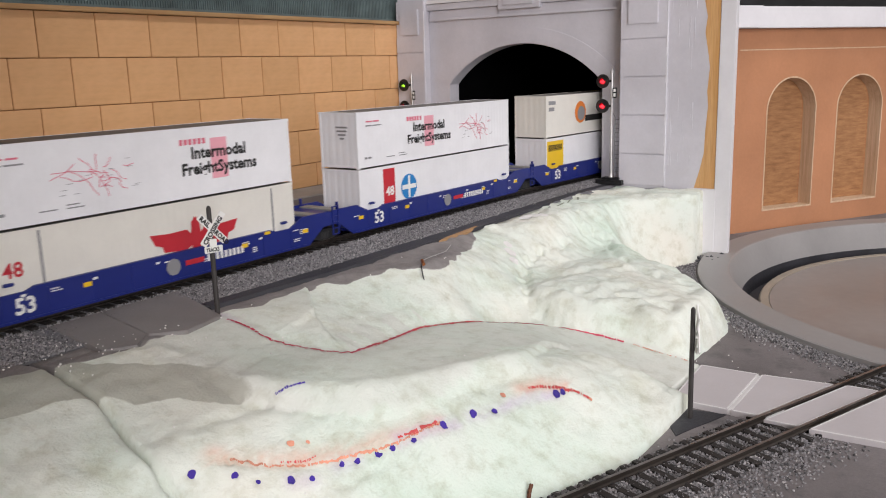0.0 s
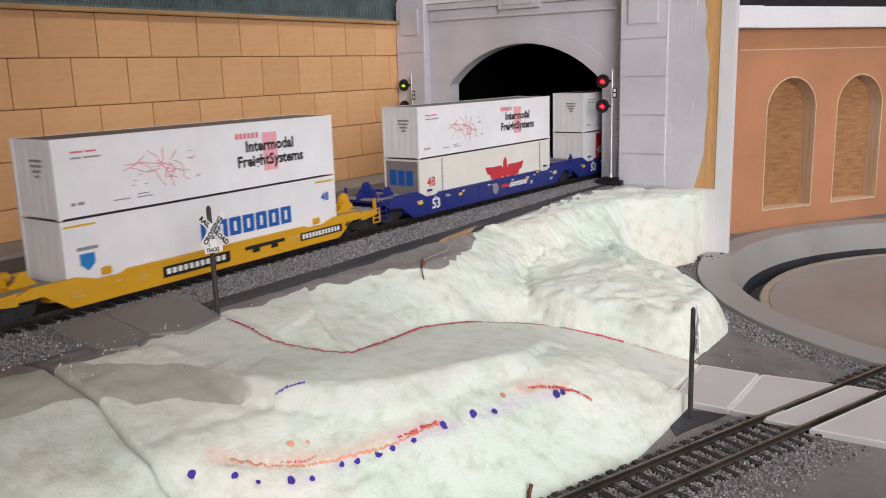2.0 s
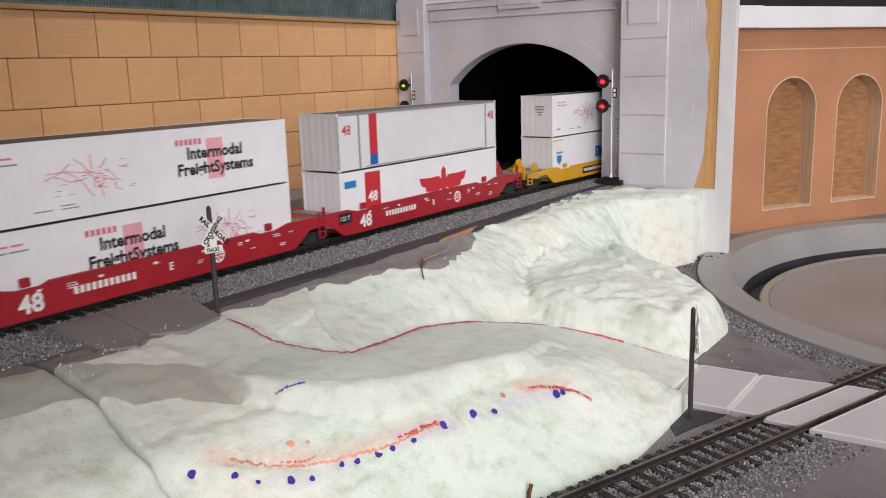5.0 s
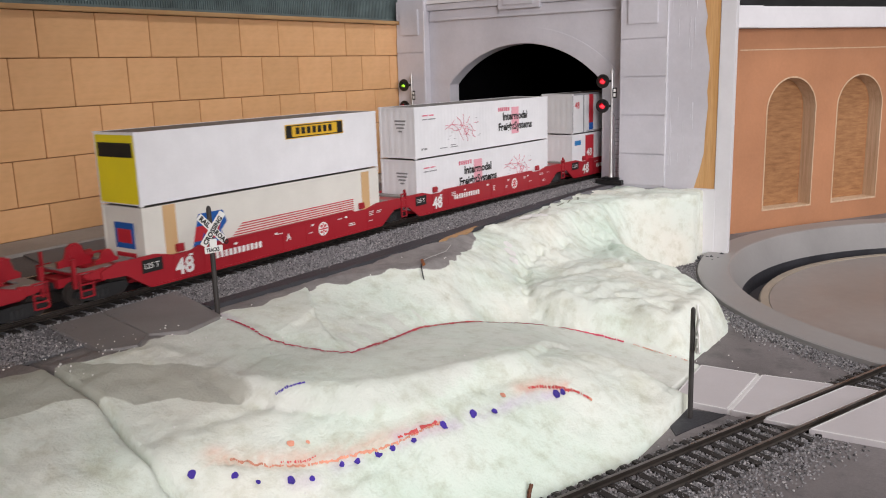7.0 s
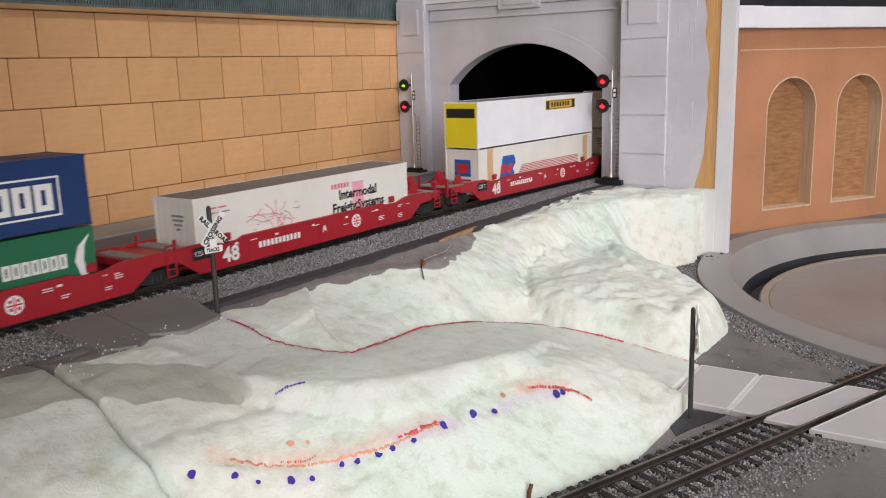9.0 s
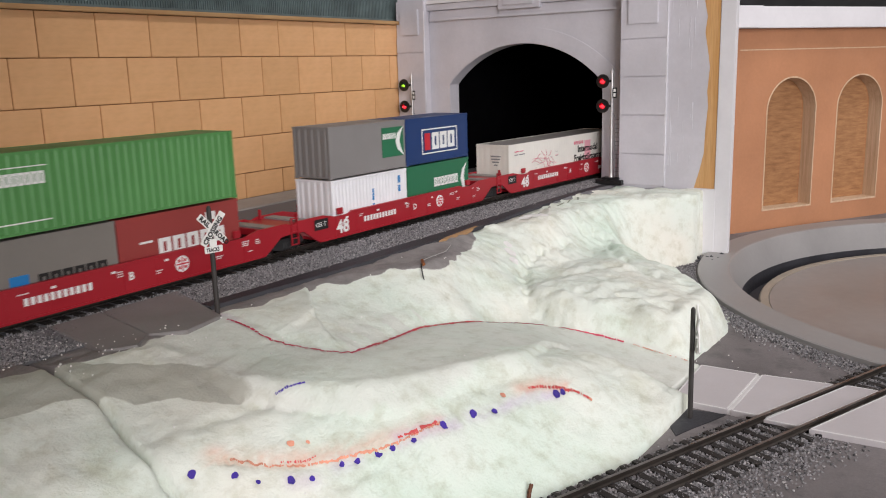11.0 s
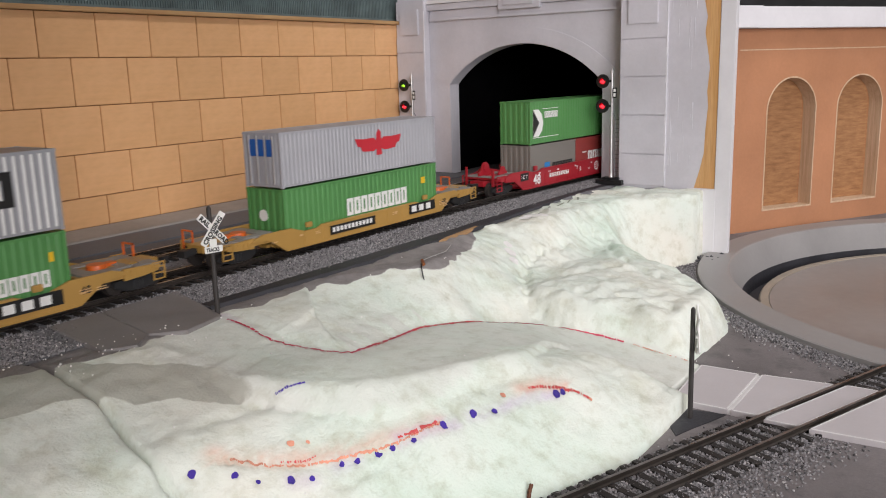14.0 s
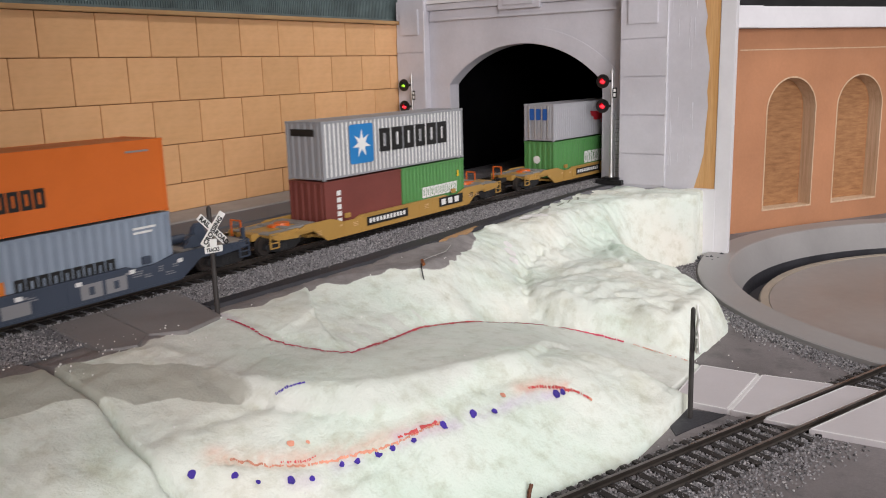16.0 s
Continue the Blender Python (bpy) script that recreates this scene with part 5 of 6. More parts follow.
        if free:
            bm = bmesh.new()
            xs = e * (over + 9)
            for s in (-1, 1):
                for dx in (-3, 3):
                    box(bm, xs + dx - 0.35, xs + dx + 0.35, *sorted((s * 15.6, s * 16.2)), 4.2, end_top - 0.8)
                for zz in (4.4, 7.2, 10.0, end_top - 1.2):
                    box(bm, xs - 3, xs + 3, *sorted((s * 15.6, s * 16.2)), zz - 0.3, zz + 0.3)
            box(bm, xs - 1, xs + 1, -15.8, 15.8, end_top - 3.6, end_top - 2.0)
            part("end_ladder", bm, material, car, "side ladder step")
            bm = bmesh.new()
            xb = e * (h + 15)
            if accent:
                rod(bm, (xb + 2 * e, 0, end_top - 2.0), (xb + 2 * e, 0, end_top + 0.5), 4.6, 4.2, n=20)
                box(bm, *sorted((xb + 6 * e, xb + 11 * e)), -2.2, 2.2, end_top - 1.2, end_top + 0.2)
                part("brake_gear", bm, accent, pl, "orange round lock cover")
                bm = boxes((xb - 9, xb + 9, -12.5, -7.5, end_top - 1.4, end_top - 0.6), (xb - 9, xb + 9, 7.5, 12.5, end_top - 1.4, end_top - 0.6), (xb - 9, xb - 5, -7.4, 7.4, end_top - 1.4, end_top - 0.6), (xb + 8, xb + 12, -12, 12, end_top - 1.4, end_top - 0.6))
                part("deck_plate", bm, PLATEGREY, pl, "grey tread deck plates")
                xs = e * (over + 12)
                bm = boxes((xs - 0.4, xs + 0.4, 13.6, 14.4, 8, end_top + 5), (xs - 0.4, xs + 0.4, 6, 6.8, 8, end_top + 5), (xs - 0.4, xs + 0.4, 6, 14.4, end_top + 4.2, end_top + 5))
                part("end_rail", bm, accent, pl, "orange end handrail")
            else:
                # a tall curved stand with a hand wheel, a cylinder and an end post
                fin = [(-8, -2), (8, -2), (8, 1), (5.5, 3), (4, 8), (2, 10), (-1, 10), (-3, 8), (-4.5, 3), (-8, 1.5)]
                prism(bm, [(xb + 8 * e + u, end_top + v * 0.86) for u, v in fin], "y", 1.0, 2.4)
                prism(bm, [(xb - 2 * e + u * 0.7, end_top + v * 0.5) for u, v in fin], "y", -8.0, -6.8)
                rod(bm, (xb - 6, 7.5, end_top + 1.2), (xb + 4, 7.5, end_top + 1.2), 2.3, n=14)
                rod(bm, (xb + 8 * e, 0.2, end_top + 5), (xb + 8 * e, 1.0, end_top + 5), 2.8, n=16)
                xs = e * (over + 12)
                box(bm, xs - 0.8, xs + 0.8, -13, -11.4, 8, end_top + 4.5)
                box(bm, xs - 0.5, xs + 0.5, 11.4, 13, 8, end_top + 5.5)
                part("brake_gear", bm, material, pl, "brake wheel stand and cylinder")
            bm = bmesh.new()
            xc = e * (over + 16)
            box(bm, *sorted((xc, xc + e * 6.5)), -1.5, 1.5, 7.6, 10.4)
            box(bm, *sorted((xc + e * 5, xc + e * 9)), -2.6, 2.6, 7.3, 10.6)
            part("coupler", bm, TRUCKBLACK, car, "black knuckle coupler")
    MOVING.append((car, c, RAIL_Z))
    return car, -W - 0.22


def motions():
    times, done = [r[0] for r in RUN], [r[1] for r in RUN]
    steps = [(k / 5, float(np.interp(k / 5, times, done))) for k in range(81)]
    for ob, c, z in MOVING:
        home = min(CARS, key=lambda q: abs(q - c))
        rows = []
        for t, s in steps:
            x = home + s
            a, b = track_y(x - 104), track_y(x + 104)
            rows.append((t, pose(x * MM, (a + b) / 2 * MM, 0, 0, 0, math.degrees(math.atan2(b - a, 208))) @ pose((c - home) * MM, 0, z * MM)))
        walk(ob, rows)
    rows = [(k / FPS, float(np.interp(k / FPS, times, done))) for k in range(16 * FPS + 1)]
    for w, x in ROLLING:
        walk(w, [(t, pose(x * MM, 0, 4.9 * MM, 0, math.degrees(s / 4.9) % 360.0, 0)) for t, s in rows])


FLOOR = 6.0
L48, L40, L20, W48, W40, HC, STD = 168.2, 139.9, 69.5, 29.8, 28.0, 33.2, 29.75

def data_marks(car, y, well, top, ink="white", seed=1):
    rnd = random.Random(seed)
    bm = bmesh.new()
    h = well / 2
    # bunches of short lines towards the ends, a few single lines between, and small plates under the top edge
    for x, z in ((-h + 2, top - 3.4), (h - 14, top - 3.2), (h - 6, top - 3.6), (h - 12, 6.4), (-h + 34, top - 3.0), (-4, top - 3.4), (18, 8.0), (44, top - 3.2), (52, 7.6)):
        x, w = x + rnd.uniform(-2, 2), rnd.uniform(2.2, 5.0)
        for j in range(rnd.randrange(1, 4)):
            a = x
            while a < x + w:
                b = a + rnd.uniform(0.5, 1.5)
                box(bm, a, b, y - 0.1, y, z - j * 1.0, z - j * 1.0 + 0.5)
                a = b + 0.35
    for k in range(5):
        x = -h + 22 + k * (well - 40) / 4.6
        box(bm, x, x + 2.2, y - 0.1, y, top - 3.2, top - 2.2)
    tagged(part("data_stencil", bm, INKS[ink], car), kind="stuff")


def emblem_cross(car, y, x, z, r=4.2):
    flat(car, "white", disc(x, z, r), y)
    for e in ((-1, -1), (-1, 1), (1, -1), (1, 1)):
        cx, cz = x + e[0] * r * 0.42, z + e[1] * r * 0.42
        flat(car, "red", disc(cx, cz, r * 0.2, 10), y - 0.13, "emblem_spot")
    mark(car, "red", [(x - r * 0.86, x + r * 0.86, z - 0.32, z + 0.32), (x - 0.32, x + 0.32, z - r * 0.86, z + r * 0.86)], "emblem_cross", y - 0.16)


def bird(ob, y, x, z, w, ink="red"):
    """A plain spread-wing emblem."""
    shape = ((-0.50, 0.10), (-0.30, 0.085), (-0.10, 0.09), (-0.055, 0.045), (-0.045, 0.15), (0.0, 0.20), (0.045, 0.16), (0.055, 0.045), (0.10, 0.09), (0.30, 0.085), (0.50, 0.10),
             (0.45, 0.0), (0.38, -0.02), (0.36, -0.075), (0.25, -0.085), (0.12, -0.09), (0.05, -0.06), (0.06, -0.15), (-0.06, -0.15), (-0.05, -0.06), (-0.12, -0.09), (-0.25, -0.085), (-0.36, -0.075), (-0.38, -0.02), (-0.45, 0.0))
    flat(ob, ink, [(x + w * u, z + w * v) for u, v in shape], y, "wing_emblem")


def map_lines(ob, y, x, z, w):
    rnd = random.Random(11)
    bm = bmesh.new()

    def stroke(p, q, t):
        d = (Vector(q) - Vector(p))
        if d.length < 0.01:
            return
        nrm = Vector((-d.y, d.x)).normalized() * t
        prism(bm, [(p[0] - nrm.x, p[1] - nrm.y), (q[0] - nrm.x, q[1] - nrm.y), (q[0] + nrm.x, q[1] + nrm.y), (p[0] + nrm.x, p[1] + nrm.y)], "y", y - 0.12, y)
    def wander(px, pz, ang, length, bend):
        for k in range(5):
            qx, qz = px + length / 5 * math.cos(ang), pz + length / 5 * math.sin(ang)
            stroke((px, pz), (qx, qz), 0.15)
            px, pz, ang = qx, qz, ang + rnd.uniform(-bend, bend)
        return px, pz
    for start, ang, reach in (((0.0, 0.0), 0.35, 0.3), ((0.02, 0.06), 0.0, 0.5), ((0.2, 0.06), -0.35, 0.4), ((0.1, 0.02), -0.2, 0.35), ((0.4, 0.05), -0.5, 0.35)):
        wander(x + w * start[0], z + w * start[1], ang, w * reach, 0.35)
    for k in range(13):
        wander(x + w * rnd.uniform(0.4, 0.8), z + w * rnd.uniform(-0.13, 0.07), rnd.choice((0.1, -0.3, 0.6, 1.4, -1.2)), w * rnd.uniform(0.1, 0.24), 0.6)
    tagged(part("route_map", bm, INKS["rose"], ob, "red route map lines"), kind="stuff")
    bm = bmesh.new()
    for k in range(14):
        a, b = x + w * rnd.uniform(0.05, 0.9), z + w * rnd.uniform(-0.16, 0.13)
        box(bm, a, a + w * 0.06, y - 0.12, y, b, b + 0.22)
    tagged(part("map_caption", bm, INKS["grey"], ob), kind="stuff")


def white_intermodal(c, z, material=None, single_ribs=False, swap=False, high=HC):
    """White 48-foot container with a pink block, two lines of black words and a red route map."""
    ob, y = container("white_container", "white 48-foot intermodal container with black words and red route map", L48, W48, high, material or WHITE, c, z, True, ROOFGREY, ribs=44)
    x = 22 if not swap else -28
    mark(ob, "pink", [(x + 9, x + 19, 8, 27.5)], "pink_block", y)
    word(ob, "Intermodal", x - 3, y - 0.15, 18.6, 5.4, "black", 0.032)
    word(ob, "FreightSystems", x - 9, y - 0.15, 11.2, 5.4, "black", 0.032)
    name_bars(ob, "rose", x - 9, y, 25.2, 16, 2.7, 6, "owner_name_bar")
    map_lines(ob, y, -52 if not swap else 20, 17, 44)
    mark(ob, "rose", [(-76, -70, 27, 27.8), (-69, -64, 27, 27.8)], "code_bar", y)
    mark(ob, "grey", [(-76, -71, 24.6, 25.3), (-70, -62, 24.6, 25.3), (-78, -76, 5.4, 6.6), (-75, -72, 5.4, 6.6), (-58, -50, 4.8, 5.3), (-46, -38, 4.6, 5.1), (-46, -40, 6.0, 6.5)], "code_bar", y)
    bm = bmesh.new()
    for k, w in enumerate((9, 8, 6, 3)):
        box(bm, -L48 / 2 - 0.2, -L48 / 2 + 0.1, -w / 2 - 3, w / 2 - 3, 24 - 2.2 * k, 25 - 2.2 * k)
    tagged(part("end_stencil", bm, INKS["grey"], ob), kind="stuff")
    return ob


TOP48 = FLOOR + HC + 0.6


def blue_car(c, seed):
    car, y = well_car("blue well car with white size number and maker stencils", CARBLUE, c, 190, 14.6, 17.8, 113, seed == 0, seed == 2)
    word(car, "53", -74, y, 4.6, 6.4, "white", 0.03)
    data_marks(car, y, 186, 14.5, "white", seed)
    mark(car, "yellow", [(-88 + 44 * k, -84 + 44 * k, 9, 11) for k in range(5)] + [(60, 64, 13, 14.6)], "reflector", y)
    flat(car, "grey", disc(2, 8.2, 3.9), y)
    name_bars(car, "white", 22, y, 6.8, 24, 3.4, 9, "maker_name_bar")
    mark(car, "red", [(9, 20, 7.4, 9.8)], "maker_bar", y)
    return car


def red_car(c, unit, left_free, right_free, seed):
    car, y = well_car("red articulated well car unit with white size number", CARRED, c, 172, 15.4, 16.2, 106, left_free, right_free)
    word(car, "48", -70, y, 4.2, 7.4, "white", 0.03)
    name_bars(car, "white", -46, y, 7.2, 31, 3.2, 11, "road_number_bar")
    word(car, unit, 2, y, 7.2, 3.6, "white", 0.02)
    emblem_cross(car, y, 31, 8.8, 3.9)
    data_marks(car, y, 168, 15, "white", seed)
    mark(car, "black", [(-88, -77, 8.6, 14.6)], "capacity_plate", y)
    word(car, "125 T", -87.3, y - 0.15, 10.4, 2.5, "white", 0.01)
    return car


def spine_marks(car, y, seed, logo):
    mark(car, "black", [(-38, 2, 4.2, 9.4)], "number_plate", y)
    name_bars(car, "white", -36, y - 0.13, 5.6, 36, 2.6, 11, "road_number_bar")
    mark(car, "black", [(36, 64, 4.4, 10.6)] if logo else [(52, 86, 5.0, 9.2)], "name_plate", y)
    if logo:
        name_bars(car, "white", 38.5, y - 0.13, 5.6, 23, 3.8, 3)
    else:
        name_bars(car, "white", 53.5, y - 0.13, 5.8, 31, 2.6, 12)
    word(car, "48", 72 if logo else 89, y, 6.2, 3.4, "black", 0.02)
    data_marks(car, y, 168, 11, "rust", seed)


# ---- cars and loads, front of the train first ----
CARS = (449.6, 226.5, 3.0, -246.0, -496.0, -704.5, -911.0, -1161.5, -1368.0, -1577.5, -1839.5, -2104.5, -2350.0)


def eagle48(c, z):
    ob, y = container("cream_container", "cream 48-foot container with a red spread-wing emblem and grey end", L48, W48, HC, CREAM, c, z, True, ROOFGREY, MIDGREY, ribs=44)
    bird(ob, y, 18, 15, 52)
    mark(ob, "grey", [(-60, -59, 1, 32), (68, 69, 1, 32)], "post", y)
    word(ob, "48", -76, y, 15, 6, "red", 0.02)
    return ob, y


def build_train():
    # front blue car
    blue_car(CARS[0], 2)
    ob, y = container("yellow_ended_container", "white 48-foot container with a yellow end panel and name bars", L48, W48, HC, WHITE, CARS[0], FLOOR, True, ROOFGREY, ribs=44)
    mark(ob, "yellow", [(-83, -58, 1.5, 31)], "yellow_panel", y)
    mark(ob, "black", [(-81, -60, 23, 28)], "name_bar", y)
    ob, y = container("grey_container", "light grey 48-foot container with a round orange and black emblem", L48, W48, HC, CREAM, CARS[0], TOP48, True, ROOFGREY, ribs=44)
    flat(ob, "orange", disc(-30, 18, 9), y)
    flat(ob, "grey", disc(-29, 17, 6), y - 0.14)
    mark(ob, "black", [(-22, 20, 10, 15)], "name_bar", y)
    mark(ob, "grey", [(-80, -70, 26, 29), (-80, -72, 21, 24)], "code_bar", y)
    # second blue car
    blue_car(CARS[1], 1)
    ob, y = container("white_container", "white 48-foot container with a red panel and round blue emblem", L48, W48, HC, WHITE, CARS[1], FLOOR, True, ROOFGREY, ribs=44)
    mark(ob, "red", [(-62, -51, 1.5, 31.5)], "red_panel", y)
    word(ob, "48", -60, y - 0.15, 15, 5.5, "white", 0.03)
    flat(ob, "sky", disc(-37, 18, 8), y)
    mark(ob, "white", [(-44, -30, 16.6, 19.4), (-38, -36, 11, 25)], "emblem_cross", y - 0.14)
    white_intermodal(CARS[1], TOP48, swap=True)
    # third blue car
    blue_car(CARS[2], 0)
    ob, y = eagle48(CARS[2], FLOOR)
    for k in range(3):
        part("end_name_bar", boxes((-L48 / 2 - 0.2, -L48 / 2 + 0.2, 10 - 7 * k - 5.5, 10 - 7 * k, 16, 26)), INKS["blue"], ob)
    white_intermodal(CARS[2], TOP48)
    # yellow car
    car, y = well_car("yellow well car with black name plates", CARYELLOW, CARS[3], 172, 12.5, 13.8, 110)
    spine_marks(car, y, 21, False)
    mark(car, "black", [(12, 40, 7.4, 9.2), (17, 22, 5.4, 7.4), (30, 35, 5.4, 7.4)], "vent_slot", y)
    ob, y = container("white_container", "white 48-foot container with wide blue name bars", L48, W48, HC, WHITE, CARS[3], FLOOR, True, ROOFGREY, ribs=44)
    name_bars(ob, "blue", -13, y, 12, 62, 9, 7, "name_bar")
    mark(ob, "gold", [(-83, -68, 30.3, 31.2), (68, 83, 30.3, 31.2)], "yellow_strip", y)
    mark(ob, "grey", [(-78, -68, 20, 21.4)], "code_bar", y)
    flat(ob, "sky", [(-77, 18.5), (-70, 18.5), (-70, 14), (-73.5, 11), (-77, 14)], y, "shield")
    word(ob, "48", 72, y, 20, 4.5, "blue", 0.03)
    white_intermodal(CARS[3], TOP48)
    # three red units, then three more
    red_car(CARS[4], "B", False, True, 31)
    ob, y = container("white_container", "white 48-foot container with a red panel and red spread-wing emblem", L48, W48, HC, WHITE, CARS[4], FLOOR, True, ROOFGREY, ribs=44)
    mark(ob, "red", [(-62, -48, 1.5, 31.5)], "red_panel", y)
    word(ob, "48", -59.5, y - 0.15, 14, 6, "white", 0.03)
    mark(ob, "sky", [(-80, -70, 24, 28)], "name_bar", y)
    bird(ob, y, 18, 16, 54)
    ob, y = container("pale_grey_container", "pale grey 48-foot container with red numbers and dark posts", L48, W48, HC, PALEGREY, CARS[4], TOP48, False, ROOFGREY, ribs=44)
    mark(ob, "red", [(-56, -49, 8, 32)], "red_stripe", y)
    mark(ob, "blue", [(-56, -49, 2, 8)], "blue_stripe", y)
    mark(ob, "grey", [(-66, -64.6, 0, 33.2), (70, 71.4, 0, 33.2), (-60, 68, 1.0, 1.6), (-84, 84, 31.9, 33.3), (-84, -83, 0, 33)], "post", y)
    word(ob, "48", -80, y, 21, 5.5, "red", 0.01)
    word(ob, "48", 73.5, y, 21, 5.5, "red", 0.01)
    red_car(CARS[5], "E", False, False, 32)
    white_intermodal(CARS[5], FLOOR, swap=True)
    white_intermodal(CARS[5], TOP48)
    red_car(CARS[6], "A", True, False, 33)
    ob, y = container("cream_container", "off-white 48-foot container with rust streaks and red stripes", L48, W48, HC, CREAM, CARS[6], FLOOR, False, ROOFGREY)
    for k in range(6):
        mark(ob, "red", [(-34 + 1.5 * k, 60, 10.6 + 1.25 * k, 11.1 + 1.25 * k)], "red_stripe", y)
    mark(ob, "rust", [(-73, -66, 1, 33), (68, 75, 3, 32)], "rust_streak", y)
    flat(ob, "blue", [(-58, 9), (-42, 9), (-38, 12), (-40, 16), (-36, 20), (-38, 26), (-53, 26)], y, "block_emblem")
    flat(ob, "red", [(-57, 13), (-52, 13), (-51, 16.5), (-47, 13), (-43, 13), (-40, 20), (-45, 20), (-46, 16.5), (-50, 20), (-55, 20)], y - 0.14, "block_emblem")
    bm = bmesh.new()
    box(bm, -L48 / 2 - 0.25, -L48 / 2, -8, 6, 14, 26)
    part("end_emblem", bm, INKS["blue"], ob)
    part("end_emblem", boxes((-L48 / 2 - 0.4, -L48 / 2 - 0.2, -6, 4, 16.5, 23)), INKS["red"], ob)
    part("end_name_bar", boxes((-L48 / 2 - 0.3, -L48 / 2, -8, 6, 10, 12)), INKS["red"], ob)
    ob, y = container("yellow_ended_container", "white 48-foot container with yellow end and gold name plate", L48, W48, HC, WHITE, CARS[6], TOP48, True, ROOFGREY, YELLOW, ribs=34)
    mark(ob, "gold", [(8, 54, 22.5, 30)], "name_plate", y)
    mark(ob, "black", [(8.6, 53.4, 22.9, 23.4), (8.6, 13, 23.4, 29), (49, 53.4, 23.4, 29), (8.6, 53.4, 29, 29.5)], "plate_border", y - 0.13)
    name_bars(ob, "black", 16, y - 0.13, 24.6, 30, 3.6, 7, "name_bar")
    part("end_yellow", boxes((-L48 / 2 - 0.05, -L48 / 2 + 0.5, -14, 14, 1, 32)), YELLOW, ob, "yellow painted end")
    part("end_name_plate", boxes((-L48 / 2 - 0.25, -L48 / 2, -12.5, 12.5, 22, 28.5)), INKS["black"], ob)
    red_car(CARS[7], "A", False, True, 41)
    white_intermodal(CARS[7], FLOOR, CREAM)
    red_car(CARS[8], "D", False, False, 42)
    for name, label, x, z, m in (("white_container", "white ribbed 20-foot container with blue code panels", -35.2, FLOOR, WHITE), ("green_container", "deep green 20-foot container with white crescent", 35.2, FLOOR, DEEPGREEN),
                                 ("grey_container", "grey 20-foot container with green panel", -35.2, FLOOR + STD + 0.6, MIDGREY), ("navy_container", "navy blue 20-foot container with white-framed name", 35.2, FLOOR + STD + 0.6, NAVY)):
        ob, y = container(name, label, L20, W40, STD, m, CARS[8] + x, z, m is WHITE, ribs=22)
        if m is WHITE:
            mark(ob, "sky", [(1, 2.6, 5, 12), (1, 2.6, 14, 21), (26, 28.2, 16, 20), (26, 28.2, 21.5, 26)], "code_panel", y)
        elif m is MIDGREY:
            mark(ob, "green", [(12, 33, 8, 26)], "green_panel", y)
            flat(ob, "white", [(33, 26), (27, 22), (25, 17), (27, 12), (33, 8), (30, 13), (29, 17), (30, 21)], y - 0.13, "crescent")
            name_bars(ob, "white", 13, y - 0.13, 19, 13, 3.4, 7, "name_bar")
        elif m is NAVY:
            mark(ob, "white", [(-18, 22, 21.5, 22.3), (-18, 22, 6, 6.8), (-18, -17.2, 6, 22), (21.2, 22, 6, 22)], "white_frame", y)
            name_bars(ob, "white", -7, y, 8.5, 27, 11, 3, "name_bar")
            mark(ob, "red", [(-15, -9, 8.5, 19.5)], "red_mark", y)
        else:
            flat(ob, "white", [(33, 27), (27, 22), (25, 16), (27, 10), (33, 4), (30, 11), (29, 16), (30, 22)], y, "crescent")
            name_bars(ob, "white", -6, y, 14, 28, 6, 7, "name_bar")
    red_car(CARS[9], "B", True, False, 43)
    for name, label, x, m in (("warm_grey_container", "weathered warm grey 20-foot container", -35.2, WARMGREY), ("brick_red_container", "brick red 20-foot container with white name bars", 35.2, KRED)):
        ob, y = container(name, label, L20, W40, STD, m, CARS[9] + x, FLOOR, False)
        if m is WARMGREY:
            name_bars(ob, "black", -2, y, 8, 32, 6, 6)
            mark(ob, "sky", [(-14, -6, 7, 15)], "blue_emblem", y)
        else:
            name_bars(ob, "white", -14, y, 10, 40, 8, 5)
            mark(ob, "white", [(-24, -17, 17, 18), (14, 20, 22, 26)], "code_bar", y)
    ob, y = container("green_container", "bright green 40-foot container with black and white arrow emblem", L40, W40, HC, GREEN, CARS[9], FLOOR + STD + 0.6, True, ribs=34)
    flat(ob, "white", [(-66, 6), (-58, 6), (-53, 10), (-51, 16.5), (-53, 23), (-58, 27), (-66, 27)], y, "emblem")
    flat(ob, "black", [(-66, 6), (-57, 16.5), (-66, 27)], y - 0.14, "emblem")
    mark(ob, "white", [(-66, -28, 5, 5.5), (-52, -28, 27, 27.4)], "white_line", y)
    name_bars(ob, "white", -49, y, 20, 20, 5, 7, "name_bar")
    # mustard cars
    car, y = well_car("mustard yellow well car with black name plates", CARTAN, CARS[10], 148, 11.5, 13.2, 103, accent=LOCKORANGE)
    spine_marks(car, y, 51, True)
    evergreen(CARS[10], L40, HC, 34)
    ob, y = container("silver_grey_container", "silver-grey ribbed 40-foot container with red spread-wing emblem", L40, W40, STD, SILVERGREY, CARS[10], FLOOR + STD + 0.6, True, ribs=44)
    bird(ob, y, 12, 17, 44)
    for k in range(3):
        part("end_name_bar", boxes((-L40 / 2 - 0.3, -L40 / 2 + 0.1, 9 - 6.5 * k - 5, 9 - 6.5 * k, 17, 26)), INKS["blue"], ob)
    for k in (-9, -3, 3, 9):
        bm = bmesh.new()
        rod(bm, (-L40 / 2 - 0.5, k, 2), (-L40 / 2 - 0.5, k, 28), 0.45, n=8)
        part("door_bar", bm, SILVER, ob, "silver door locking bar")
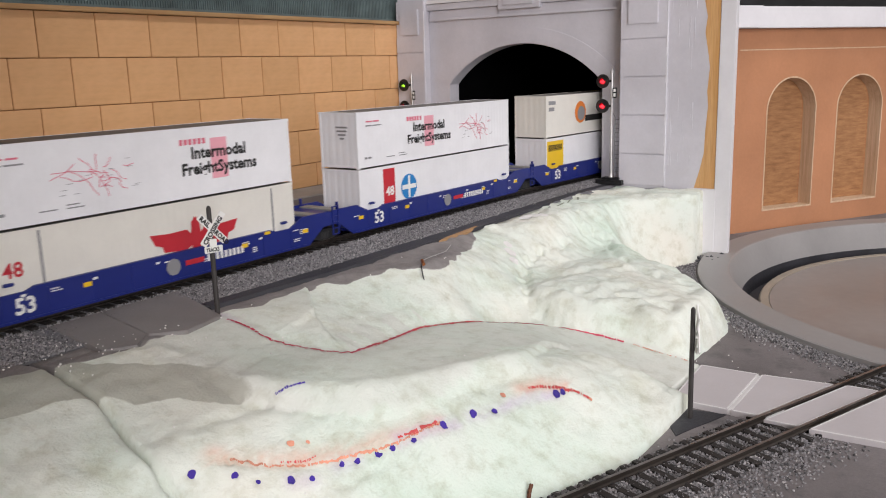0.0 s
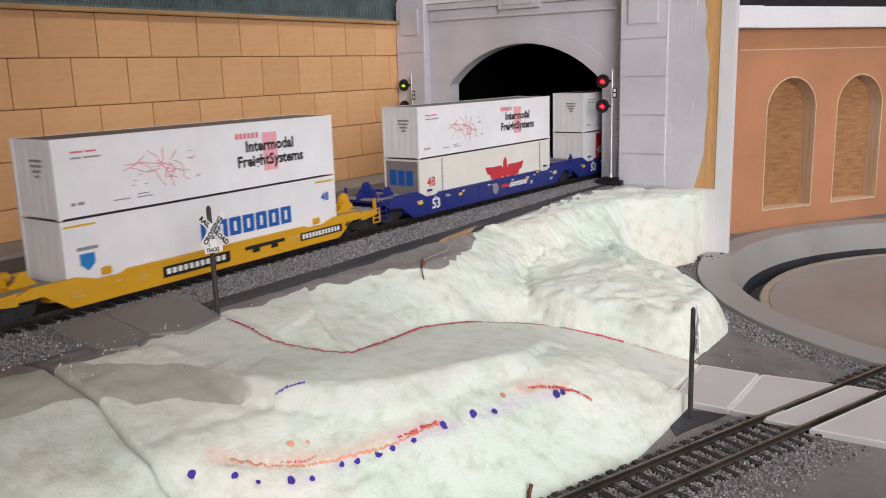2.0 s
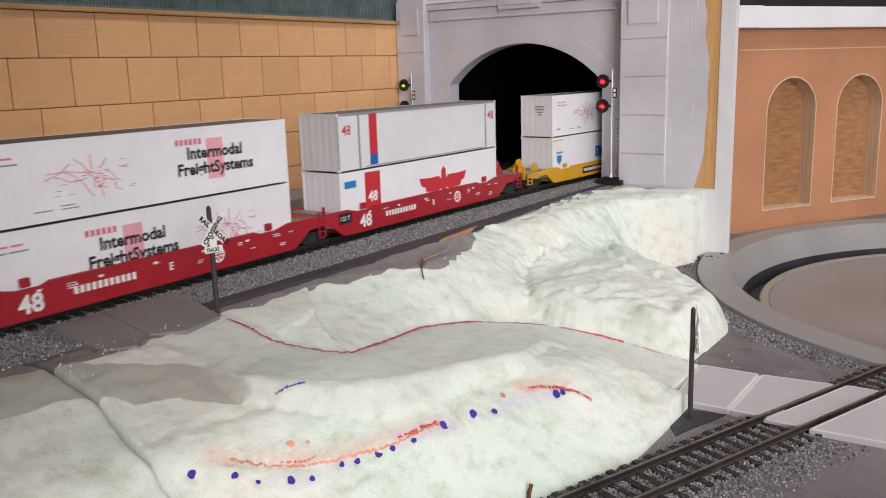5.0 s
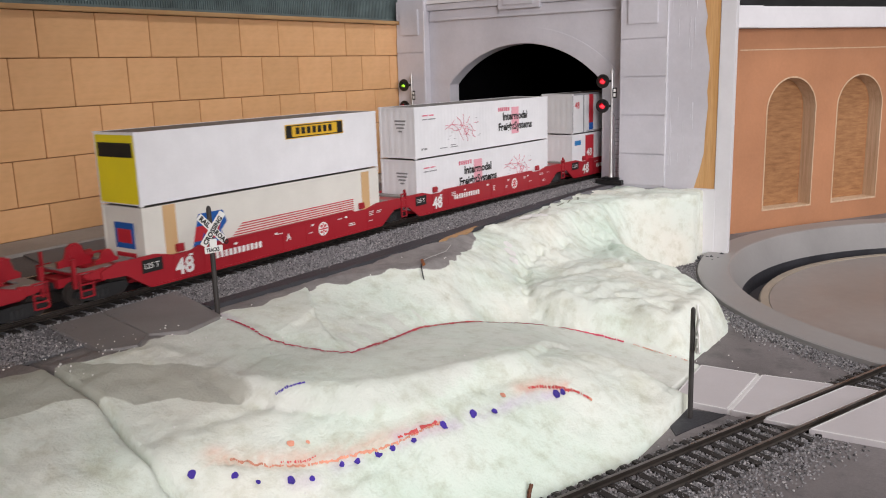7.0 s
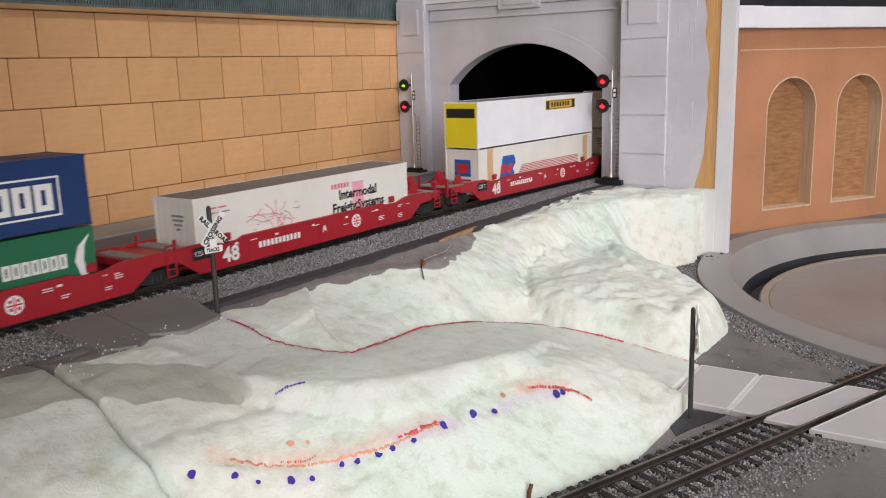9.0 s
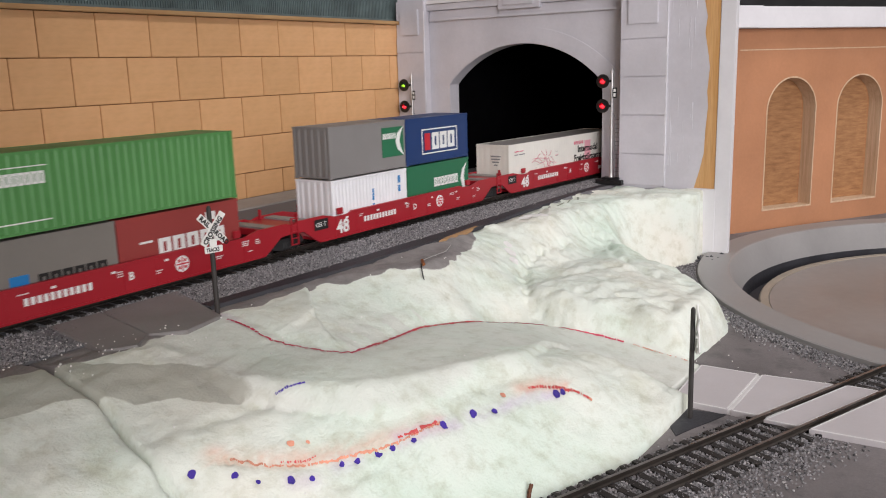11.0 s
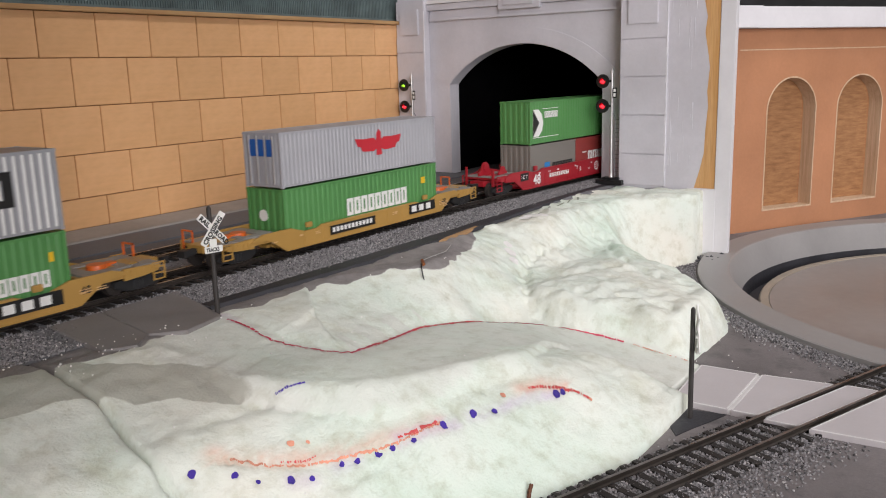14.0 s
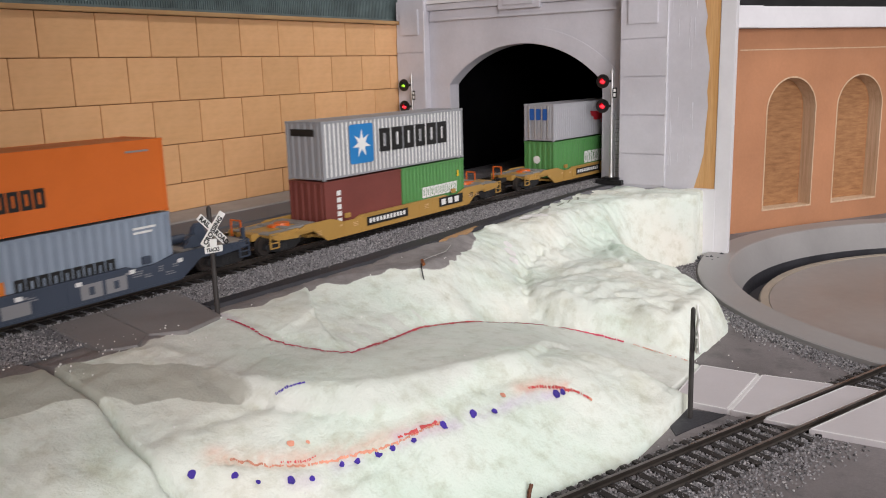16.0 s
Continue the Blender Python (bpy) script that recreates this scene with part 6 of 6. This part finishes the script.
    car, y = well_car("mustard yellow well car with black name plates", CARTAN, CARS[11], 148, 11.5, 13.2, 103, accent=LOCKORANGE)
    spine_marks(car, y, 52, True)
    ob, y = container("brown_red_container", "brown-red 20-foot container with white upright letters", L20, W40, STD, OXIDE, CARS[11] - 35.2, FLOOR, False)
    for k in range(6):
        part("name_bar", boxes((-25, -21.5, y - 0.12, y, 21 - 4.0 * k, 23.8 - 4.0 * k)), INKS["white"], ob)
    evergreen(CARS[11] + 35.2, L20, STD, 18)
    ob, y = container("silver_grey_container", "silver-grey ribbed 40-foot container with blue star panel and black name", L40, W40, HC, RIBGREY, CARS[11], FLOOR + STD + 0.6, True, ribs=38)
    bm = bmesh.new()
    w = (L40 - 2.6) / 38
    for k in range(38):
        x = -L40 / 2 + 1.3 + (k + 0.36) * w
        box(bm, x, x + w * 0.28, y - 0.02, y + 0.2, 1.6, HC - 1.4)
    part("pale_rib", bm, INKS["white"], ob, "pale rib faces")
    flat(ob, "sky", [(-47, 8), (-46, 7), (-27, 7), (-26, 8), (-26, 29), (-27, 30), (-46, 30), (-47, 29)], y - 0.04, "blue_panel")
    star = []
    for k in range(14):
        r = 8.2 if k % 2 == 0 else 3.2
        star.append((-36.5 + r * math.sin(6.2832 * k / 14), 18.5 + r * math.cos(6.2832 * k / 14)))
    flat(ob, "white", star, y - 0.2, "star")
    name_bars(ob, "black", -20, y - 0.05, 12, 72, 14, 6, "name_bar")
    bm = bmesh.new()
    box(bm, -L40 / 2 - 0.2, -L40 / 2, -8, 10, 25, 29)
    part("end_name_bar", bm, INKS["black"], ob)
    # slate car
    car, y = well_car("slate blue well car with pale line emblem", CARSLATE, CARS[12], 148, 13, 14, 103)
    data_marks(car, y, 148, 13, "grey", 61)
    name_bars(car, "grey", 20, y, 3.6, 24, 6.4, 2, "line_emblem")
    mark(car, "grey", [(-14, -2, 3.6, 9)], "notice_panel", y)
    mark(car, "white", [(-8 + 26 * k, -5 + 26 * k, 9.8, 11.6) for k in range(4)], "reflector", y)
    ob, y = container("blue_grey_container", "blue-grey 40-foot container with black name bars", L40, W40, STD, BLUEGREY, CARS[12], FLOOR, True, ribs=30)
    name_bars(ob, "black", -6, y, 6, 46, 7.5, 9, "name_bar")
    mark(ob, "orange", [(-20, -10, 6, 14)], "orange_emblem", y)
    mark(ob, "white", [(50, 62, 24, 25), (50, 60, 22, 23)], "code_bar", y)
    ob, y = container("orange_container", "orange 40-foot container with dark blue name bars", L40, W40, HC, ORANGE, CARS[12], FLOOR + STD + 0.6, False)
    name_bars(ob, "black", -48, y, 10, 60, 8, 11, "name_bar")
    mark(ob, "grey", [(50, 62, 28, 28.8)], "code_bar", y)


def evergreen(c, length, high, ribs):
    ob, y = container("green_container", "bright green ribbed container with white name bars", length, W40, STD, GREEN, c, FLOOR, True, ribs=ribs)
    w = 58 if length > 100 else 40
    name_bars(ob, "white", -w * 0.34, y, 8, w, 10 if length > 100 else 7, 9, "name_bar")
    bm = bmesh.new()
    rod(bm, (-length / 2 - 0.2, 2, 15), (-length / 2 + 0.1, 2, 15), 3.2, n=20)
    part("end_emblem", bm, INKS["white"], ob)
    mark(ob, "yellow", [(length * 0.38, length * 0.41, 18, 22)], "warning_label", y)
    return ob


build_train()


# ---- road crossing signs ----
crossbuck(pose(-0.006, -0.058, -0.0028, 0, 0, -12.7), 46, 36.4, "white crossbuck sign with black words on a dark post")
crossbuck(pose(0.1046, -0.2286, -0.0556, 0, 0, 24), 50, 40.5, "dark post with a white crossbuck seen edge-on", half=11, lean=1.5, letters=False)

motions()
